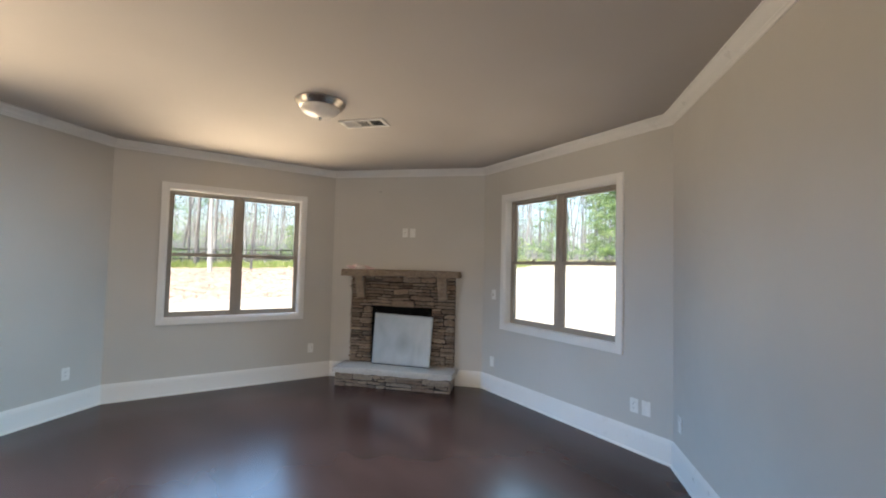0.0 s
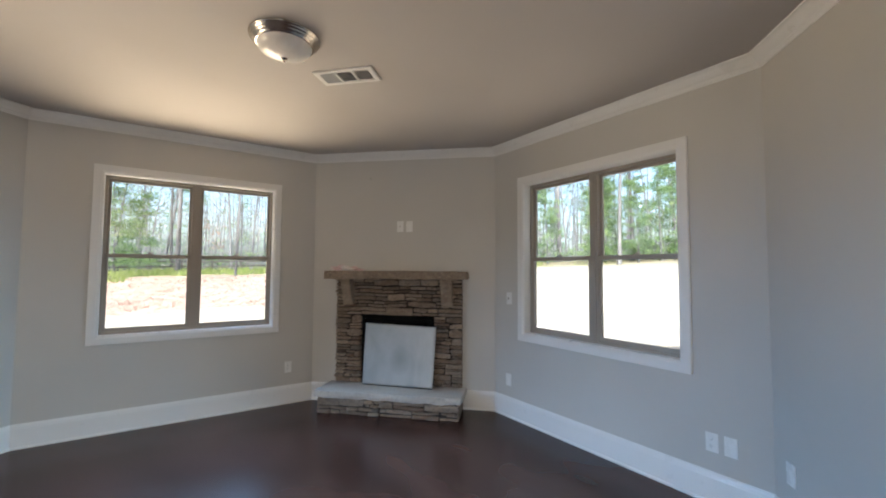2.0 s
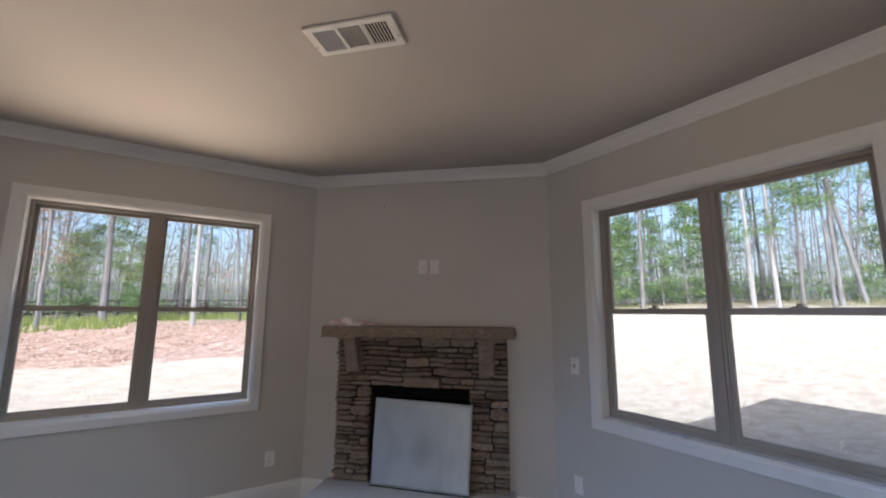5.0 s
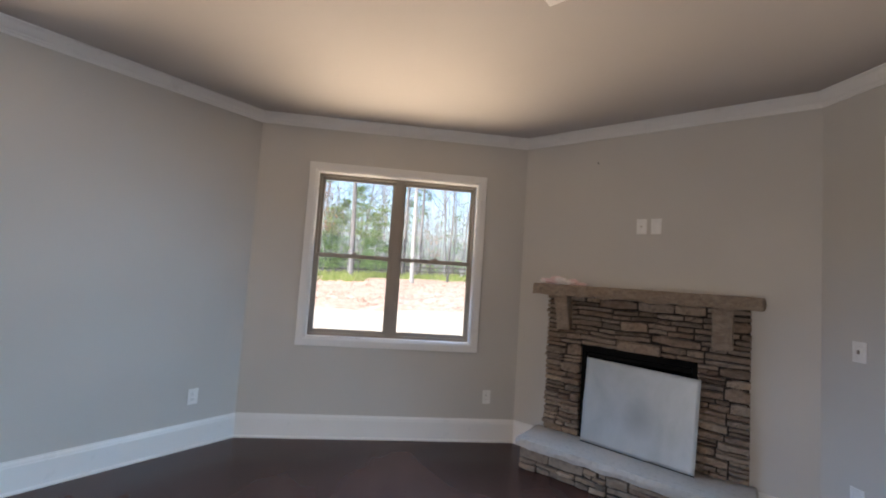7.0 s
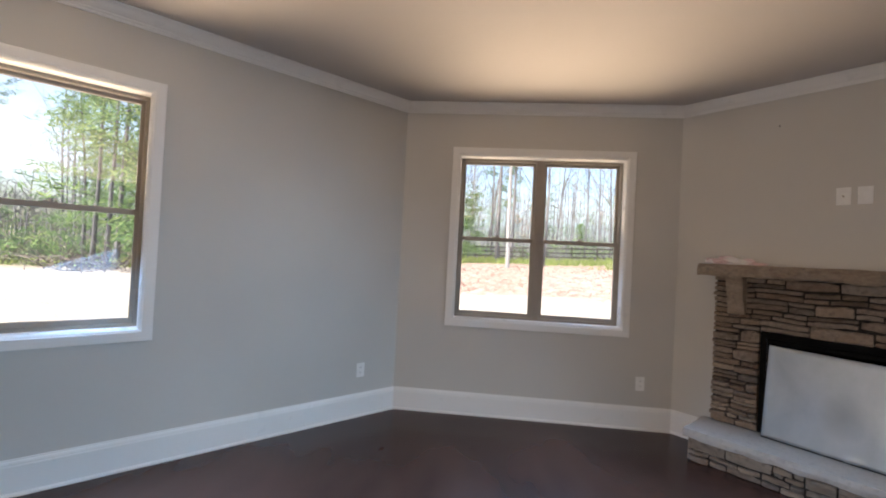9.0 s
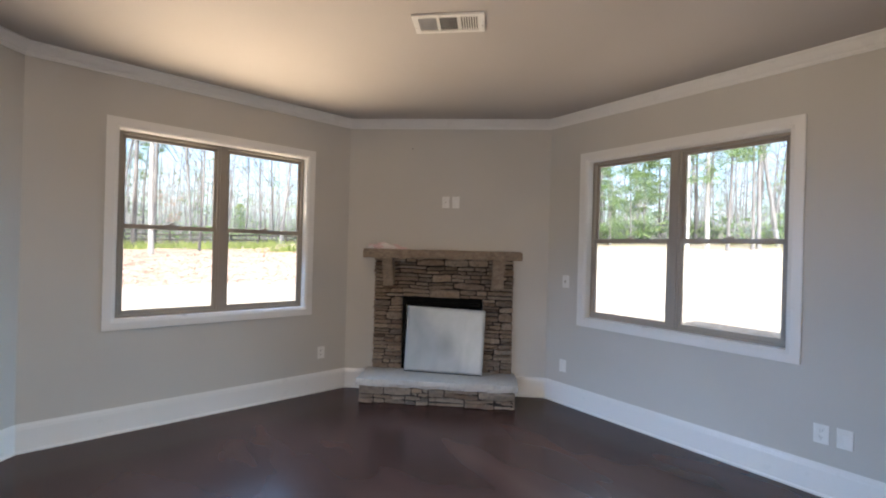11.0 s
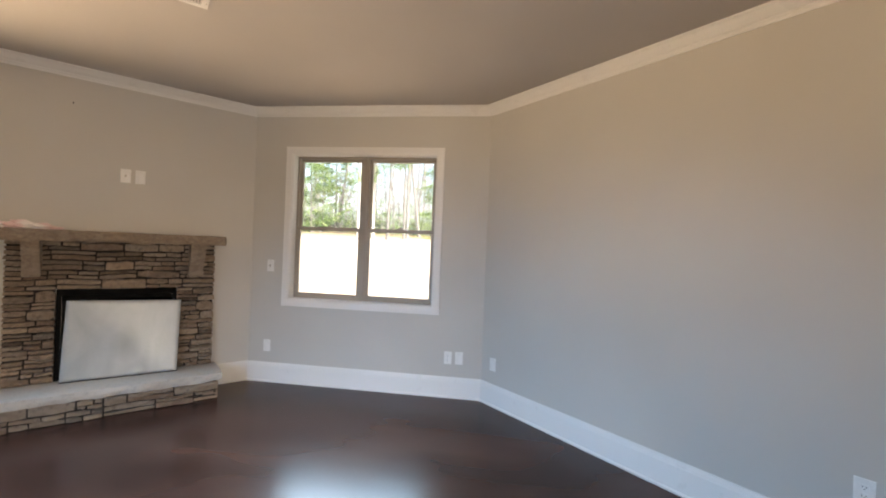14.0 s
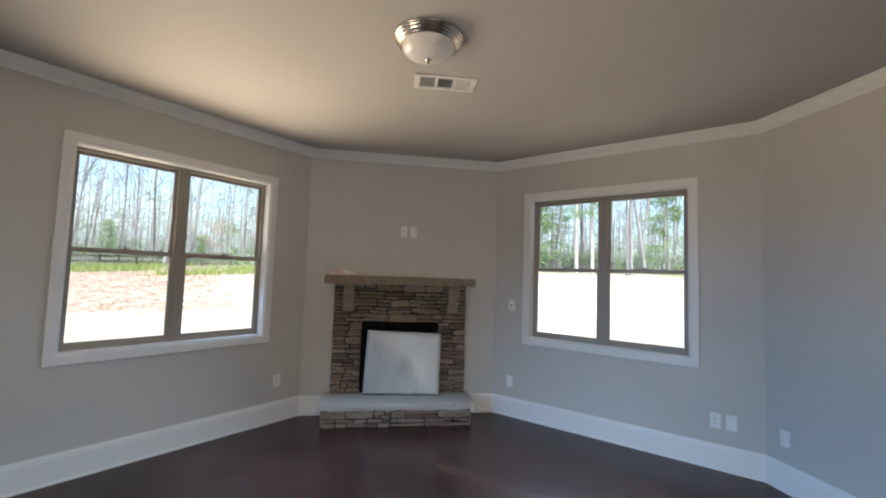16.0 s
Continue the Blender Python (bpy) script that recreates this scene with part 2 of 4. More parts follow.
def glass_material():
    """Thin clear pane with a translucent veil that paints bright haze over the outdoors: light passes straight through,
    with a weak mirror on top.
    """
    m = bpy.data.materials.new("window_glass")
    m.use_nodes = True
    nt = m.node_tree
    nt.nodes.remove(nt.nodes["Principled BSDF"])
    t = nt.nodes.new("ShaderNodeBsdfTransparent")
    t.inputs["Color"].default_value = (0.95, 0.965, 0.96, 1)
    g = nt.nodes.new("ShaderNodeBsdfGlossy")
    g.inputs["Roughness"].default_value = 0.01
    lw = nt.nodes.new("ShaderNodeLayerWeight")
    lw.inputs["Blend"].default_value = 0.5
    pw = nt.nodes.new("ShaderNodeMath")
    pw.operation = 'POWER'
    pw.inputs[1].default_value = 4.0
    nt.links.new(lw.outputs["Facing"], pw.inputs[0])
    f = nt.nodes.new("ShaderNodeMath")
    f.operation = 'MULTIPLY_ADD'
    f.inputs[1].default_value, f.inputs[2].default_value = 0.20, 0.002
    nt.links.new(pw.outputs[0], f.inputs[0])
    mx = nt.nodes.new("ShaderNodeMixShader")
    nt.links.new(f.outputs[0], mx.inputs[0])
    nt.links.new(t.outputs[0], mx.inputs[1])
    nt.links.new(g.outputs[0], mx.inputs[2])
    # faint translucent layer that puts glare haze into the glass
    veil = nt.nodes.new("ShaderNodeBsdfTranslucent")
    film = nt.nodes.new("ShaderNodeMixShader")
    nt.links.new(maprange(nt, noise_tex(nt, coords(nt), 3.0, 4.0, 0.6), 0.3, 0.7, 0.010, 0.024), film.inputs[0])
    nt.links.new(mx.outputs[0], film.inputs[1])
    nt.links.new(veil.outputs[0], film.inputs[2])
    nt.links.new(film.outputs[0], nt.nodes["Material Output"].inputs["Surface"])
    return m


GLASS = glass_material()

# ---------------------------------------------------------------- plan
# Corners of the bay at the skirting's face, clockwise from above: D, A, hearth wall, B, C.
H = 2.74
BASE_T = 0.015
THICK = 0.165
U0 = 2.285                                  # plane of the wide opening, along the room's long axis
P_D = Vector((-1.974, 5.206))
P_DA = Vector((0.07, 7.25))
P_AF = Vector((2.435, 7.25))
P_FB = Vector((3.89, 5.845))
P_BC = Vector((3.89, 3.50))
P_C = P_BC + Vector((-SQ, -SQ)) * (((P_BC.x + P_BC.y) * SQ) - U0)
CORNERS = [P_D, P_DA, P_AF, P_FB, P_BC, P_C]


def meet(p, d, q, e):
    k = ((q.x - p.x) * e.y - (q.y - p.y) * e.x) / (d.x * e.y - d.y * e.x)
    return p + d * k


def outward(off):
    """The chain of corners moved outward by off, its two ends kept on the opening's plane."""
    segs = []
    for a, b in zip(CORNERS, CORNERS[1:]):
        d = (b - a).normalized()
        n = Vector((-d.y, d.x))
        segs.append((a + n * off, d))
    plane = Vector((SQ, -SQ))
    pts = [meet(segs[0][0], segs[0][1], P_D, plane)]
    pts += [meet(*s, *t) for s, t in zip(segs, segs[1:])]
    pts.append(meet(segs[-1][0], segs[-1][1], P_C, plane))
    return pts


FACE = outward(BASE_T)                      # inner face of the walls
BACK = outward(BASE_T + THICK)
RIM = outward(BASE_T + 0.6)                 # eaves


def frame_of(a, b):
    """Local axes of a wall from corner a to corner b: x along it, y out of the room, z up."""
    d = (b - a).normalized()
    return Matrix(((d.x, -d.y, 0, a.x), (d.y, d.x, 0, a.y), (0, 0, 1, 0), (0, 0, 0, 1)))


NAMES = ["D", "A", "F", "B", "C"]
WALLS = {n: frame_of(FACE[i], FACE[i + 1]) for i, n in enumerate(NAMES)}
LENGTH = {n: (FACE[i + 1] - FACE[i]).length for i, n in enumerate(NAMES)}
Z_LOW, Z_TOP = -0.7, 2.98


def wall_mesh(name, a, b, c, d, hole=None):
    """A wall from inner corners a, b to outer corners c (behind a), d (behind b), with one opening through it (x0, x1, z0, z1)."""
    bm = bmesh.new()
    m = frame_of(a, b)
    inv = m.inverted()
    la, lb, lc, ld = [inv @ Vector((p.x, p.y, 0)) for p in (a, b, c, d)]

    def ring(p, q, y):
        return [bm.verts.new((p.x, p.y, Z_LOW)), bm.verts.new((q.x, q.y, Z_LOW)), bm.verts.new((q.x, q.y, Z_TOP)), bm.verts.new((p.x, p.y, Z_TOP))]
    fr, bk = ring(la, lb, 0), ring(lc, ld, THICK)
    for i in range(4):
        bm.faces.new((fr[i], fr[(i + 1) % 4], bk[(i + 1) % 4], bk[i]))
    if hole:
        x0, x1, z0, z1 = hole
        hf = [bm.verts.new((x, 0, z)) for x, z in ((x0, z0), (x1, z0), (x1, z1), (x0, z1))]
        hb = [bm.verts.new((x, lc.y, z)) for x, z in ((x0, z0), (x1, z0), (x1, z1), (x0, z1))]
        for i in range(4):
            j = (i + 1) % 4
            bm.faces.new((fr[i], fr[j], hf[j], hf[i]))
            bm.faces.new((bk[j], bk[i], hb[i], hb[j]))
            bm.faces.new((hf[i], hf[j], hb[j], hb[i]))
    else:
        bm.faces.new(fr)
        bm.faces.new(bk[::-1])
    return tagged(part(name, bm, WALL, None, "", m), "greige painted drywall wall of the bay", "wall", "", "structure")


WIN_Z = (0.772, 2.357)                      # outside of the casings
CASE = 0.072
# outside of the casings along each wall
WIN = {"A": (0.492 - FACE[1].x, 2.069 - FACE[1].x), "B": (FACE[3].y - 5.508, FACE[3].y - 3.918),
       "D": (LENGTH["D"] - 2.80 - 0.006, LENGTH["D"] - 1.80 - 0.006)}


def hole_of(n):
    x0, x1 = WIN[n]
    return (x0 + CASE - 0.012, x1 - CASE + 0.012, WIN_Z[0] + CASE - 0.012, WIN_Z[1] - CASE + 0.012)


for i, n in enumerate(NAMES):
    wall_mesh("wall_" + {"D": "northwest", "A": "north", "F": "northeast", "B": "east", "C": "southeast"}[n],
              FACE[i], FACE[i + 1], BACK[i], BACK[i + 1], hole_of(n) if n in WIN else (0.602, 1.394, 0.2, 0.953) if n == "F" else None)

# stubs and beam of the wide opening towards the next room
UV = Matrix(((SQ, SQ, 0, 0), (SQ, -SQ, 0, 0), (0, 0, 1, 0), (0, 0, 0, 1)))   # (u, v, z) to the world
V_D = (FACE[0].x - FACE[0].y) * SQ
V_C = (FACE[5].x - FACE[5].y) * SQ
STUB, STUB_C, DEEP, HEAD = 0.59, 0.30, 0.21, 2.33
UB = -4.2                                   # far wall of the next room


def uv_box(name, u0, u1, v0, v1, z0, z1, mat, label, cat):
    return tagged(part(name, boxm(u0, u1, v0, v1, z0, z1), mat, None, "", UV), label, cat, "", "structure")


uv_box("wall_stub", U0 - DEEP, U0, V_D - THICK, V_D + STUB, Z_LOW, Z_TOP, WALL, "greige painted stub wall beside the wide opening", "wall")
uv_box("wall_stub", U0 - DEEP, U0, V_C - STUB_C, V_C + THICK, Z_LOW, Z_TOP, WALL, "greige painted stub wall beside the wide opening", "wall")
uv_box("opening_header", U0 - DEEP, U0, V_D + STUB, V_C - STUB_C, HEAD, Z_TOP, WALL, "greige drywall header over the wide opening", "beam")
V_M = V_C - 1.15                            # added doorway in the unseen next room, for fill light on the hearth wall
for v0, v1, z0, z1 in ((V_D - 1.4, V_M - 1.2, Z_LOW, Z_TOP), (V_M + 1.2, V_C + 1.4, Z_LOW, Z_TOP), (V_M - 1.2, V_M + 1.2, 2.1, Z_TOP), (V_M - 1.2, V_M + 1.2, Z_LOW, 0.0)):
    uv_box("wall_back", UB - 0.16, UB, v0, v1, z0, z1, WALL, "plain greige wall of the next room", "wall")
uv_box("wall_back_side", UB, U0 - DEEP, V_D - 1.4, V_D - 1.24, Z_LOW, Z_TOP, WALL, "plain greige side wall of the next room", "wall")
uv_box("wall_back_side", UB, U0 - DEEP, V_C + 1.24, V_C + 1.4, Z_LOW, Z_TOP, WALL, "plain greige side wall of the next room", "wall")
uv_box("wall_back_return", U0 - DEEP, U0 - DEEP + 0.16, V_D - 1.4, V_D - THICK, Z_LOW, Z_TOP, WALL, "plain greige return wall of the next room", "wall")
uv_box("wall_back_return", U0 - DEEP, U0 - DEEP + 0.16, V_C + THICK, V_C + 1.4, Z_LOW, Z_TOP, WALL, "plain greige return wall of the next room", "wall")


def to_world(u, v):
    p = UV @ Vector((u, v, 0))
    return Vector((p.x, p.y))


def plate_mesh(name, mat, z0, z1, pts, label, cat):
    bm = bmesh.new()
    lo = [bm.verts.new((p.x, p.y, z0)) for p in pts]
    hi = [bm.verts.new((p.x, p.y, z1)) for p in pts]
    bm.faces.new(lo)
    bm.faces.new(hi)
    for i in range(len(pts)):
        j = (i + 1) % len(pts)
        bm.faces.new((lo[i], lo[j], hi[j], hi[i]))
    return tagged(part(name, bm, mat), label, cat, "", "structure")


MID = outward(BASE_T + 0.05)
OUTLINE = MID + [to_world(U0 - 0.02, V_C + 1.3), to_world(UB - 0.05, V_C + 1.3), to_world(UB - 0.05, V_D - 1.3), to_world(U0 - 0.02, V_D - 1.3)]
plate_mesh("floor", FLOOR, -0.15, 0.0, OUTLINE, "dark brown stained concrete floor with a glossy seal", "floor")
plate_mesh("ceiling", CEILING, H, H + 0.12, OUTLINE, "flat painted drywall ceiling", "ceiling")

# unseen roof, added to block light: eaves round the bay, main ridge behind it
EAVES = RIM + [to_world(U0 - 0.4, V_C + 2.0), to_world(UB - 0.8, V_C + 2.0), to_world(UB - 0.8, V_D - 2.0), to_world(U0 - 0.4, V_D - 2.0)]
_bm = bmesh.new()
_lo = [_bm.verts.new((p.x, p.y, 2.99)) for p in EAVES]
_in = [_bm.verts.new((p.x, p.y, 3.14)) for p in EAVES]
_ra = to_world(2.2, -2.0)
_rb = to_world(-1.5, -2.0)
_t1, _t2 = _bm.verts.new((_ra.x, _ra.y, 5.6)), _bm.verts.new((_rb.x, _rb.y, 5.6))
_bm.faces.new(_lo)
for _i in range(len(EAVES)):
    _j = (_i + 1) % len(EAVES)
    _bm.faces.new((_lo[_i], _lo[_j], _in[_j], _in[_i]))
    _top = _t1 if _i < 6 or _i == 9 else _t2
    _bm.faces.new((_in[_i], _in[_j], _top))
_bm.faces.new((_in[6], _t2, _t1))
_bm.faces.new((_in[9], _t1, _t2))
ROOF, _nt, _b = material("roof_shingle", 0.9)
_nt.links.new(ramp(_nt, noise_tex(_nt, coords(_nt), 30.0), ((0.3, (0.05, 0.045, 0.04)), (0.7, (0.1, 0.09, 0.08)))), _b.inputs["Base Color"])
tagged(part("roof", _bm, ROOF), "dark shingled hip roof with wide eaves, unseen, added to block light", "roof", "", "structure")

# unseen taller wing added east of the bay, to shade the east window's yard
_bm = boxm(4.45, 7.35, -3.0, 2.75, Z_LOW, 5.3)
tagged(part("wall_wing", _bm, WALL), "plain outer walls of an unseen two-storey wing added to shade the yard", "wall", "", "structure")
_bm = bmesh.new()
_e = [_bm.verts.new((x, y, z)) for z in (5.302, 5.42) for x, y in ((4.1, -3.35), (7.7, -3.35), (7.7, 3.1), (4.1, 3.1))]
_t = [_bm.verts.new((5.9, -1.2, 6.5)), _bm.verts.new((5.9, 1.0, 6.5))]
for f in ((_e[0], _e[1], _e[2], _e[3]), (_e[0], _e[1], _e[5], _e[4]), (_e[1], _e[2], _e[6], _e[5]), (_e[2], _e[3], _e[7], _e[6]), (_e[3], _e[0], _e[4], _e[7]),
          (_e[4], _e[5], _t[0]), (_e[5], _e[6], _t[1], _t[0]), (_e[6], _e[7], _t[1]), (_e[7], _e[4], _t[0], _t[1])):
    _bm.faces.new(f)
tagged(part("roof_shade_wing", _bm, ROOF), "dark shingled hip roof of the unseen wing added for its shadow", "roof", "", "structure")

# ---------------------------------------------------------------- skirting and crown
BASE_PROFILE = ((0, 0), (-BASE_T - 0.009, 0), (-BASE_T - 0.009, 0.012), (-BASE_T, 0.02), (-BASE_T, 0.158), (-0.0125, 0.166), (-0.0125, 0.172), (-0.009, 0.182), (-0.0055, 0.187), (-0.005, 0.195), (0, 0.195))
CROWN_PROFILE = ((0, 0), (-0.078, 0), (-0.078, -0.010), (-0.070, -0.013), (-0.060, -0.021), (-0.047, -0.037), (-0.033, -0.049), (-0.021, -0.056), (-0.021, -0.062), (-0.012, -0.070), (-0.009, -0.082), (0, -0.082))


def mitres(i):
    """Mitre run at the two ends of wall i of the chain."""
    def turn(k):
        if k <= 0 or k >= len(FACE) - 1:
            return math.tan(radians(45.0))
        a = (FACE[k] - FACE[k - 1]).normalized()
        b = (FACE[k + 1] - FACE[k]).normalized()
        return math.tan(a.angle(b) / 2)
    return -turn(i), turn(i + 1)


def trim_run(kind, n, x0, x1, left, right):
    prof = BASE_PROFILE if kind == "baseboard" else CROWN_PROFILE
    z = 0.0 if kind == "baseboard" else H
    m = WALLS[n] @ pose(x0, 0, z)
    lab = "tall white painted skirting board" if kind == "baseboard" else "white painted crown moulding under the ceiling"
    tagged(part(kind, sweep_mitred(prof, x1 - x0, left, right), TRIM, None, "", m), lab, "baseboard" if kind == "baseboard" else "crown moulding", "", "structure")


for i, n in enumerate(NAMES):
    l, r = mitres(i)
    trim_run("crown_moulding", n, 0, LENGTH[n], l, r)
    if n == "F":
        trim_run("baseboard", n, 0, 0.275, l, 0.0)
        trim_run("baseboard", n, 1.705, LENGTH[n], 0.0, r)
    else:
        trim_run("baseboard", n, 0, LENGTH[n], l, r)
# the two stubs: face, then jamb
for side in (0, 1):
    a = to_world(U0, V_D + STUB) if side == 0 else FACE[5]
    b = FACE[0] if side == 0 else to_world(U0, V_C - STUB_C)
    m = frame_of(a, b)
    ln = (b - a).length
    for kind, prof, z in (("baseboard", BASE_PROFILE, 0.0), ("crown_moulding", CROWN_PROFILE, H)):
        le, ri = ((1.0, 1.0) if side == 0 else (-1.0, -1.0))
        tagged(part(kind, sweep_mitred(prof, ln, le, ri), TRIM, None, "", m @ pose(0, 0, z)), "white painted moulding on the stub wall", kind.replace("_", " "), "", "structure")
    c = to_world(U0 - DEEP, V_D + STUB) if side == 0 else b
    d = a if side == 0 else to_world(U0 - DEEP, V_C - STUB_C)
    le, ri = ((0.0, -1.0) if side == 0 else (1.0, 0.0))
    tagged(part("baseboard", sweep_mitred(BASE_PROFILE, (d - c).length, le, ri), TRIM, None, "", frame_of(c, d)), "white painted skirting round the opening's jamb", "baseboard", "", "structure")
_m = frame_of(to_world(U0, V_C - STUB_C), to_world(U0, V_D + STUB))
tagged(part("crown_moulding", sweep_mitred(CROWN_PROFILE, V_C - V_D - STUB - STUB_C, 0, 0), TRIM, None, "", _m @ pose(0, 0, H)), "white crown moulding on the header", "crown moulding", "", "structure")


# ---------------------------------------------------------------- windows
def mitred_board(x0, z0, x1, z1, w, side):
    """One board of a picture-frame casing, proud of the wall, with an eased and stepped face."""
    prof = ((0.0, 0.0), (0.0, -0.017), (0.003, -0.0195), (w - 0.016, -0.0195), (w - 0.013, -0.016), (w - 0.004, -0.014), (w, -0.010), (w, 0.0))
    bm = bmesh.new()
    rings = []
    for end in (0, 1):
        vs = []
        for d, y in prof:
            if side == "bottom":
                p = (x0 + d if end == 0 else x1 - d, y, z0 + d)
            elif side == "top":
                p = (x0 + d if end == 0 else x1 - d, y, z1 - d)
            elif side == "left":
                p = (x0 + d, y, z0 + d if end == 0 else z1 - d)
            else:
                p = (x1 - d, y, z0 + d if end == 0 else z1 - d)
            vs.append(bm.verts.new(p))
        rings.append(vs)
    n = len(prof)
    for i in range(n):
        j = (i + 1) % n
        bm.faces.new((rings[0][i], rings[0][j], rings[1][j], rings[1][i]))
    bm.faces.new(rings[0])
    bm.faces.new(rings[1][::-1])
    return bm


def rect_frame(x0, x1, z0, z1, wl, wr, wb, wt, y0, y1, bevel=0.003):
    """A rectangular frame from y0 to y1 with its four widths."""
    bm = bmesh.new()
    out = ((x0, z0), (x1, z0), (x1, z1), (x0, z1))
    inn = ((x0 + wl, z0 + wb), (x1 - wr, z0 + wb), (x1 - wr, z1 - wt), (x0 + wl, z1 - wt))
    r = {}
    for k, pts in (("o", out), ("i", inn)):
        for y in (y0, y1):
            r[k, y] = [bm.verts.new((x, y, z)) for x, z in pts]
    for i in range(4):
        j = (i + 1) % 4
        bm.faces.new((r["o", y0][i], r["o", y0][j], r["i", y0][j], r["i", y0][i]))
        bm.faces.new((r["o", y1][j], r["o", y1][i], r["i", y1][i], r["i", y1][j]))
        bm.faces.new((r["o", y0][j], r["o", y0][i], r["o", y1][i], r["o", y1][j]))
        bm.faces.new((r["i", y0][i], r["i", y0][j], r["i", y1][j], r["i", y1][i]))
    if bevel:
        bmesh.ops.bevel(bm, geom=bm.edges[:], offset=bevel, segments=1, affect='EDGES')
    return bm


def window(name, n, units):
    """Double-hung units side by side in one picture-framed opening."""
    m = WALLS[n]
    x0, x1 = WIN[n]
    z0, z1 = WIN_Z
    top = empty(name, m, "taupe vinyl double-hung window in a white casing", "window", "", "structure")
    for side in ("bottom", "top", "left", "right"):
        part("casing", mitred_board(x0, z0, x1, z1, CASE, side), TRIM, top, "white painted casing board")
    a, b, c, d = x0 + CASE, x1 - CASE, z0 + CASE, z1 - CASE
    part("jamb_liner", rect_frame(a - 0.0115, b + 0.0115, c - 0.0115, d + 0.0115, 0.0165, 0.0165, 0.0165, 0.0165, -0.004, 0.078, 0.0015), TRIM, top, "white painted jamb lining")
    a, b, c, d = a + 0.005, b - 0.005, c + 0.005, d - 0.005
    mull = 0.036
    wide = (b - a - mull * (units - 1)) / units
    if units == 2:
        part("mullion", boxm(a + wide - 0.001, a + wide + mull + 0.001, 0.073, 0.150, c, d, 0.002), VINYL, top, "taupe vinyl mullion post")
    for k in range(units):
        p = a + k * (wide + mull)
        q = p + wide
        fr = part("window_frame", rect_frame(p, q, c, d, 0.020, 0.020, 0.022, 0.022, 0.0785, 0.150), VINYL, top, "taupe vinyl frame")
        mid = 1.553
        i0, i1, j0, j1 = p + 0.016, q - 0.016, c + 0.018, d - 0.018
        up = part("upper_sash", rect_frame(i0, i1, mid - 0.012, j1, 0.027, 0.027, 0.032, 0.028, 0.116, 0.142), VINYL, top)
        lo = part("lower_sash", rect_frame(i0, i1, j0, mid + 0.018, 0.027, 0.027, 0.036, 0.034, 0.086, 0.112), VINYL, top)
        g = part("pane", boxm(i0 + 0.024, i1 - 0.024, 0.127, 0.131, mid + 0.016, j1 - 0.025), GLASS, up, "clear glass pane")
        h = part("pane", boxm(i0 + 0.024, i1 - 0.024, 0.097, 0.101, j0 + 0.033, mid - 0.013), GLASS, lo, "clear glass pane")
        g.visible_shadow = False
        h.visible_shadow = False
        cx = (p + q) / 2
        bm = boxm(cx - 0.032, cx + 0.032, 0.088, 0.110, mid + 0.0178, mid + 0.026, 0.002)
        bmesh.ops.create_cone(bm, cap_ends=True, segments=14, radius1=0.012, radius2=0.010, depth=0.014, matrix=Matrix.Translation((cx, 0.099, mid + 0.032)))
        box(bm, cx - 0.004, cx + 0.030, 0.086, 0.096, mid + 0.032, mid + 0.040, 0.002)
        part("sash_lock", bm, VINYL, lo, "taupe sash lock")
        bm = boxm(cx - 0.05, cx + 0.05, 0.078, 0.087, j0 + 0.006, j0 + 0.014, 0.002)
        part("lift_rail", bm, VINYL, lo)
    return top


window("window_1", "A", 2)
window("window_2", "B", 2)
window("window_3", "D", 1)

# daylight from sky and sunlit ground, in the openings; the sky is brightest towards the sun
for n, sky_watts, ground_watts, slant, fall, tint in WINDOW_LIGHT:
    x0, x1 = WIN[n]
    mid = (x0 + x1) / 2
    for kind, colour, aim, watts, off, side, tall in (("sky_light", tint, -fall, sky_watts, -0.24, slant, 1.05), ("ground_light", GROUND_TINT, 0.75, ground_watts, 0.0, 0.0, 1.0)):
        L = new(kind, bpy.data.lights.new(kind, 'AREA'))
        L.data.shape, L.data.size, L.data.size_y = 'RECTANGLE', (x1 - x0) - 0.2, tall
        L.data.energy, L.data.color, L.data.spread = watts, colour, radians(SPREAD)
        L.matrix_world = WALLS[n] @ look((mid, off, 1.565), (mid + side, off - 1.0, 1.565 + aim))
# fill lamps in the added doorway, to brighten the hearth wall
for kind, colour, aim, watts, off in (("sky_light", SKY_TINT, -0.2, DOORWAY_FILL[0], 0.20), ("ground_light", GROUND_TINT, 0.15, DOORWAY_FILL[1], 0.205)):
    L = new(kind, bpy.data.lights.new(kind, 'AREA'))
    L.data.shape, L.data.size, L.data.size_y = 'RECTANGLE', 2.2, 1.9
    L.data.energy, L.data.color, L.data.spread = watts, colour, radians(SPREAD)
    a, b = to_world(UB - off, V_M), to_world(UB - off + 1.0, V_M)
    L.matrix_world = look((a.x, a.y, 1.05), (b.x, b.y, 1.05 + aim))


# ---------------------------------------------------------------- fireplace
FW = WALLS["F"]                             # x along the wall, y behind it, z up
rng = random.Random(7)
S0, S1, OPEN0, OPEN1, SLAB_Z, OPEN_Z, TOP_Z = 0.300, 1.700, 0.600, 1.396, 0.228, 0.955, 1.347


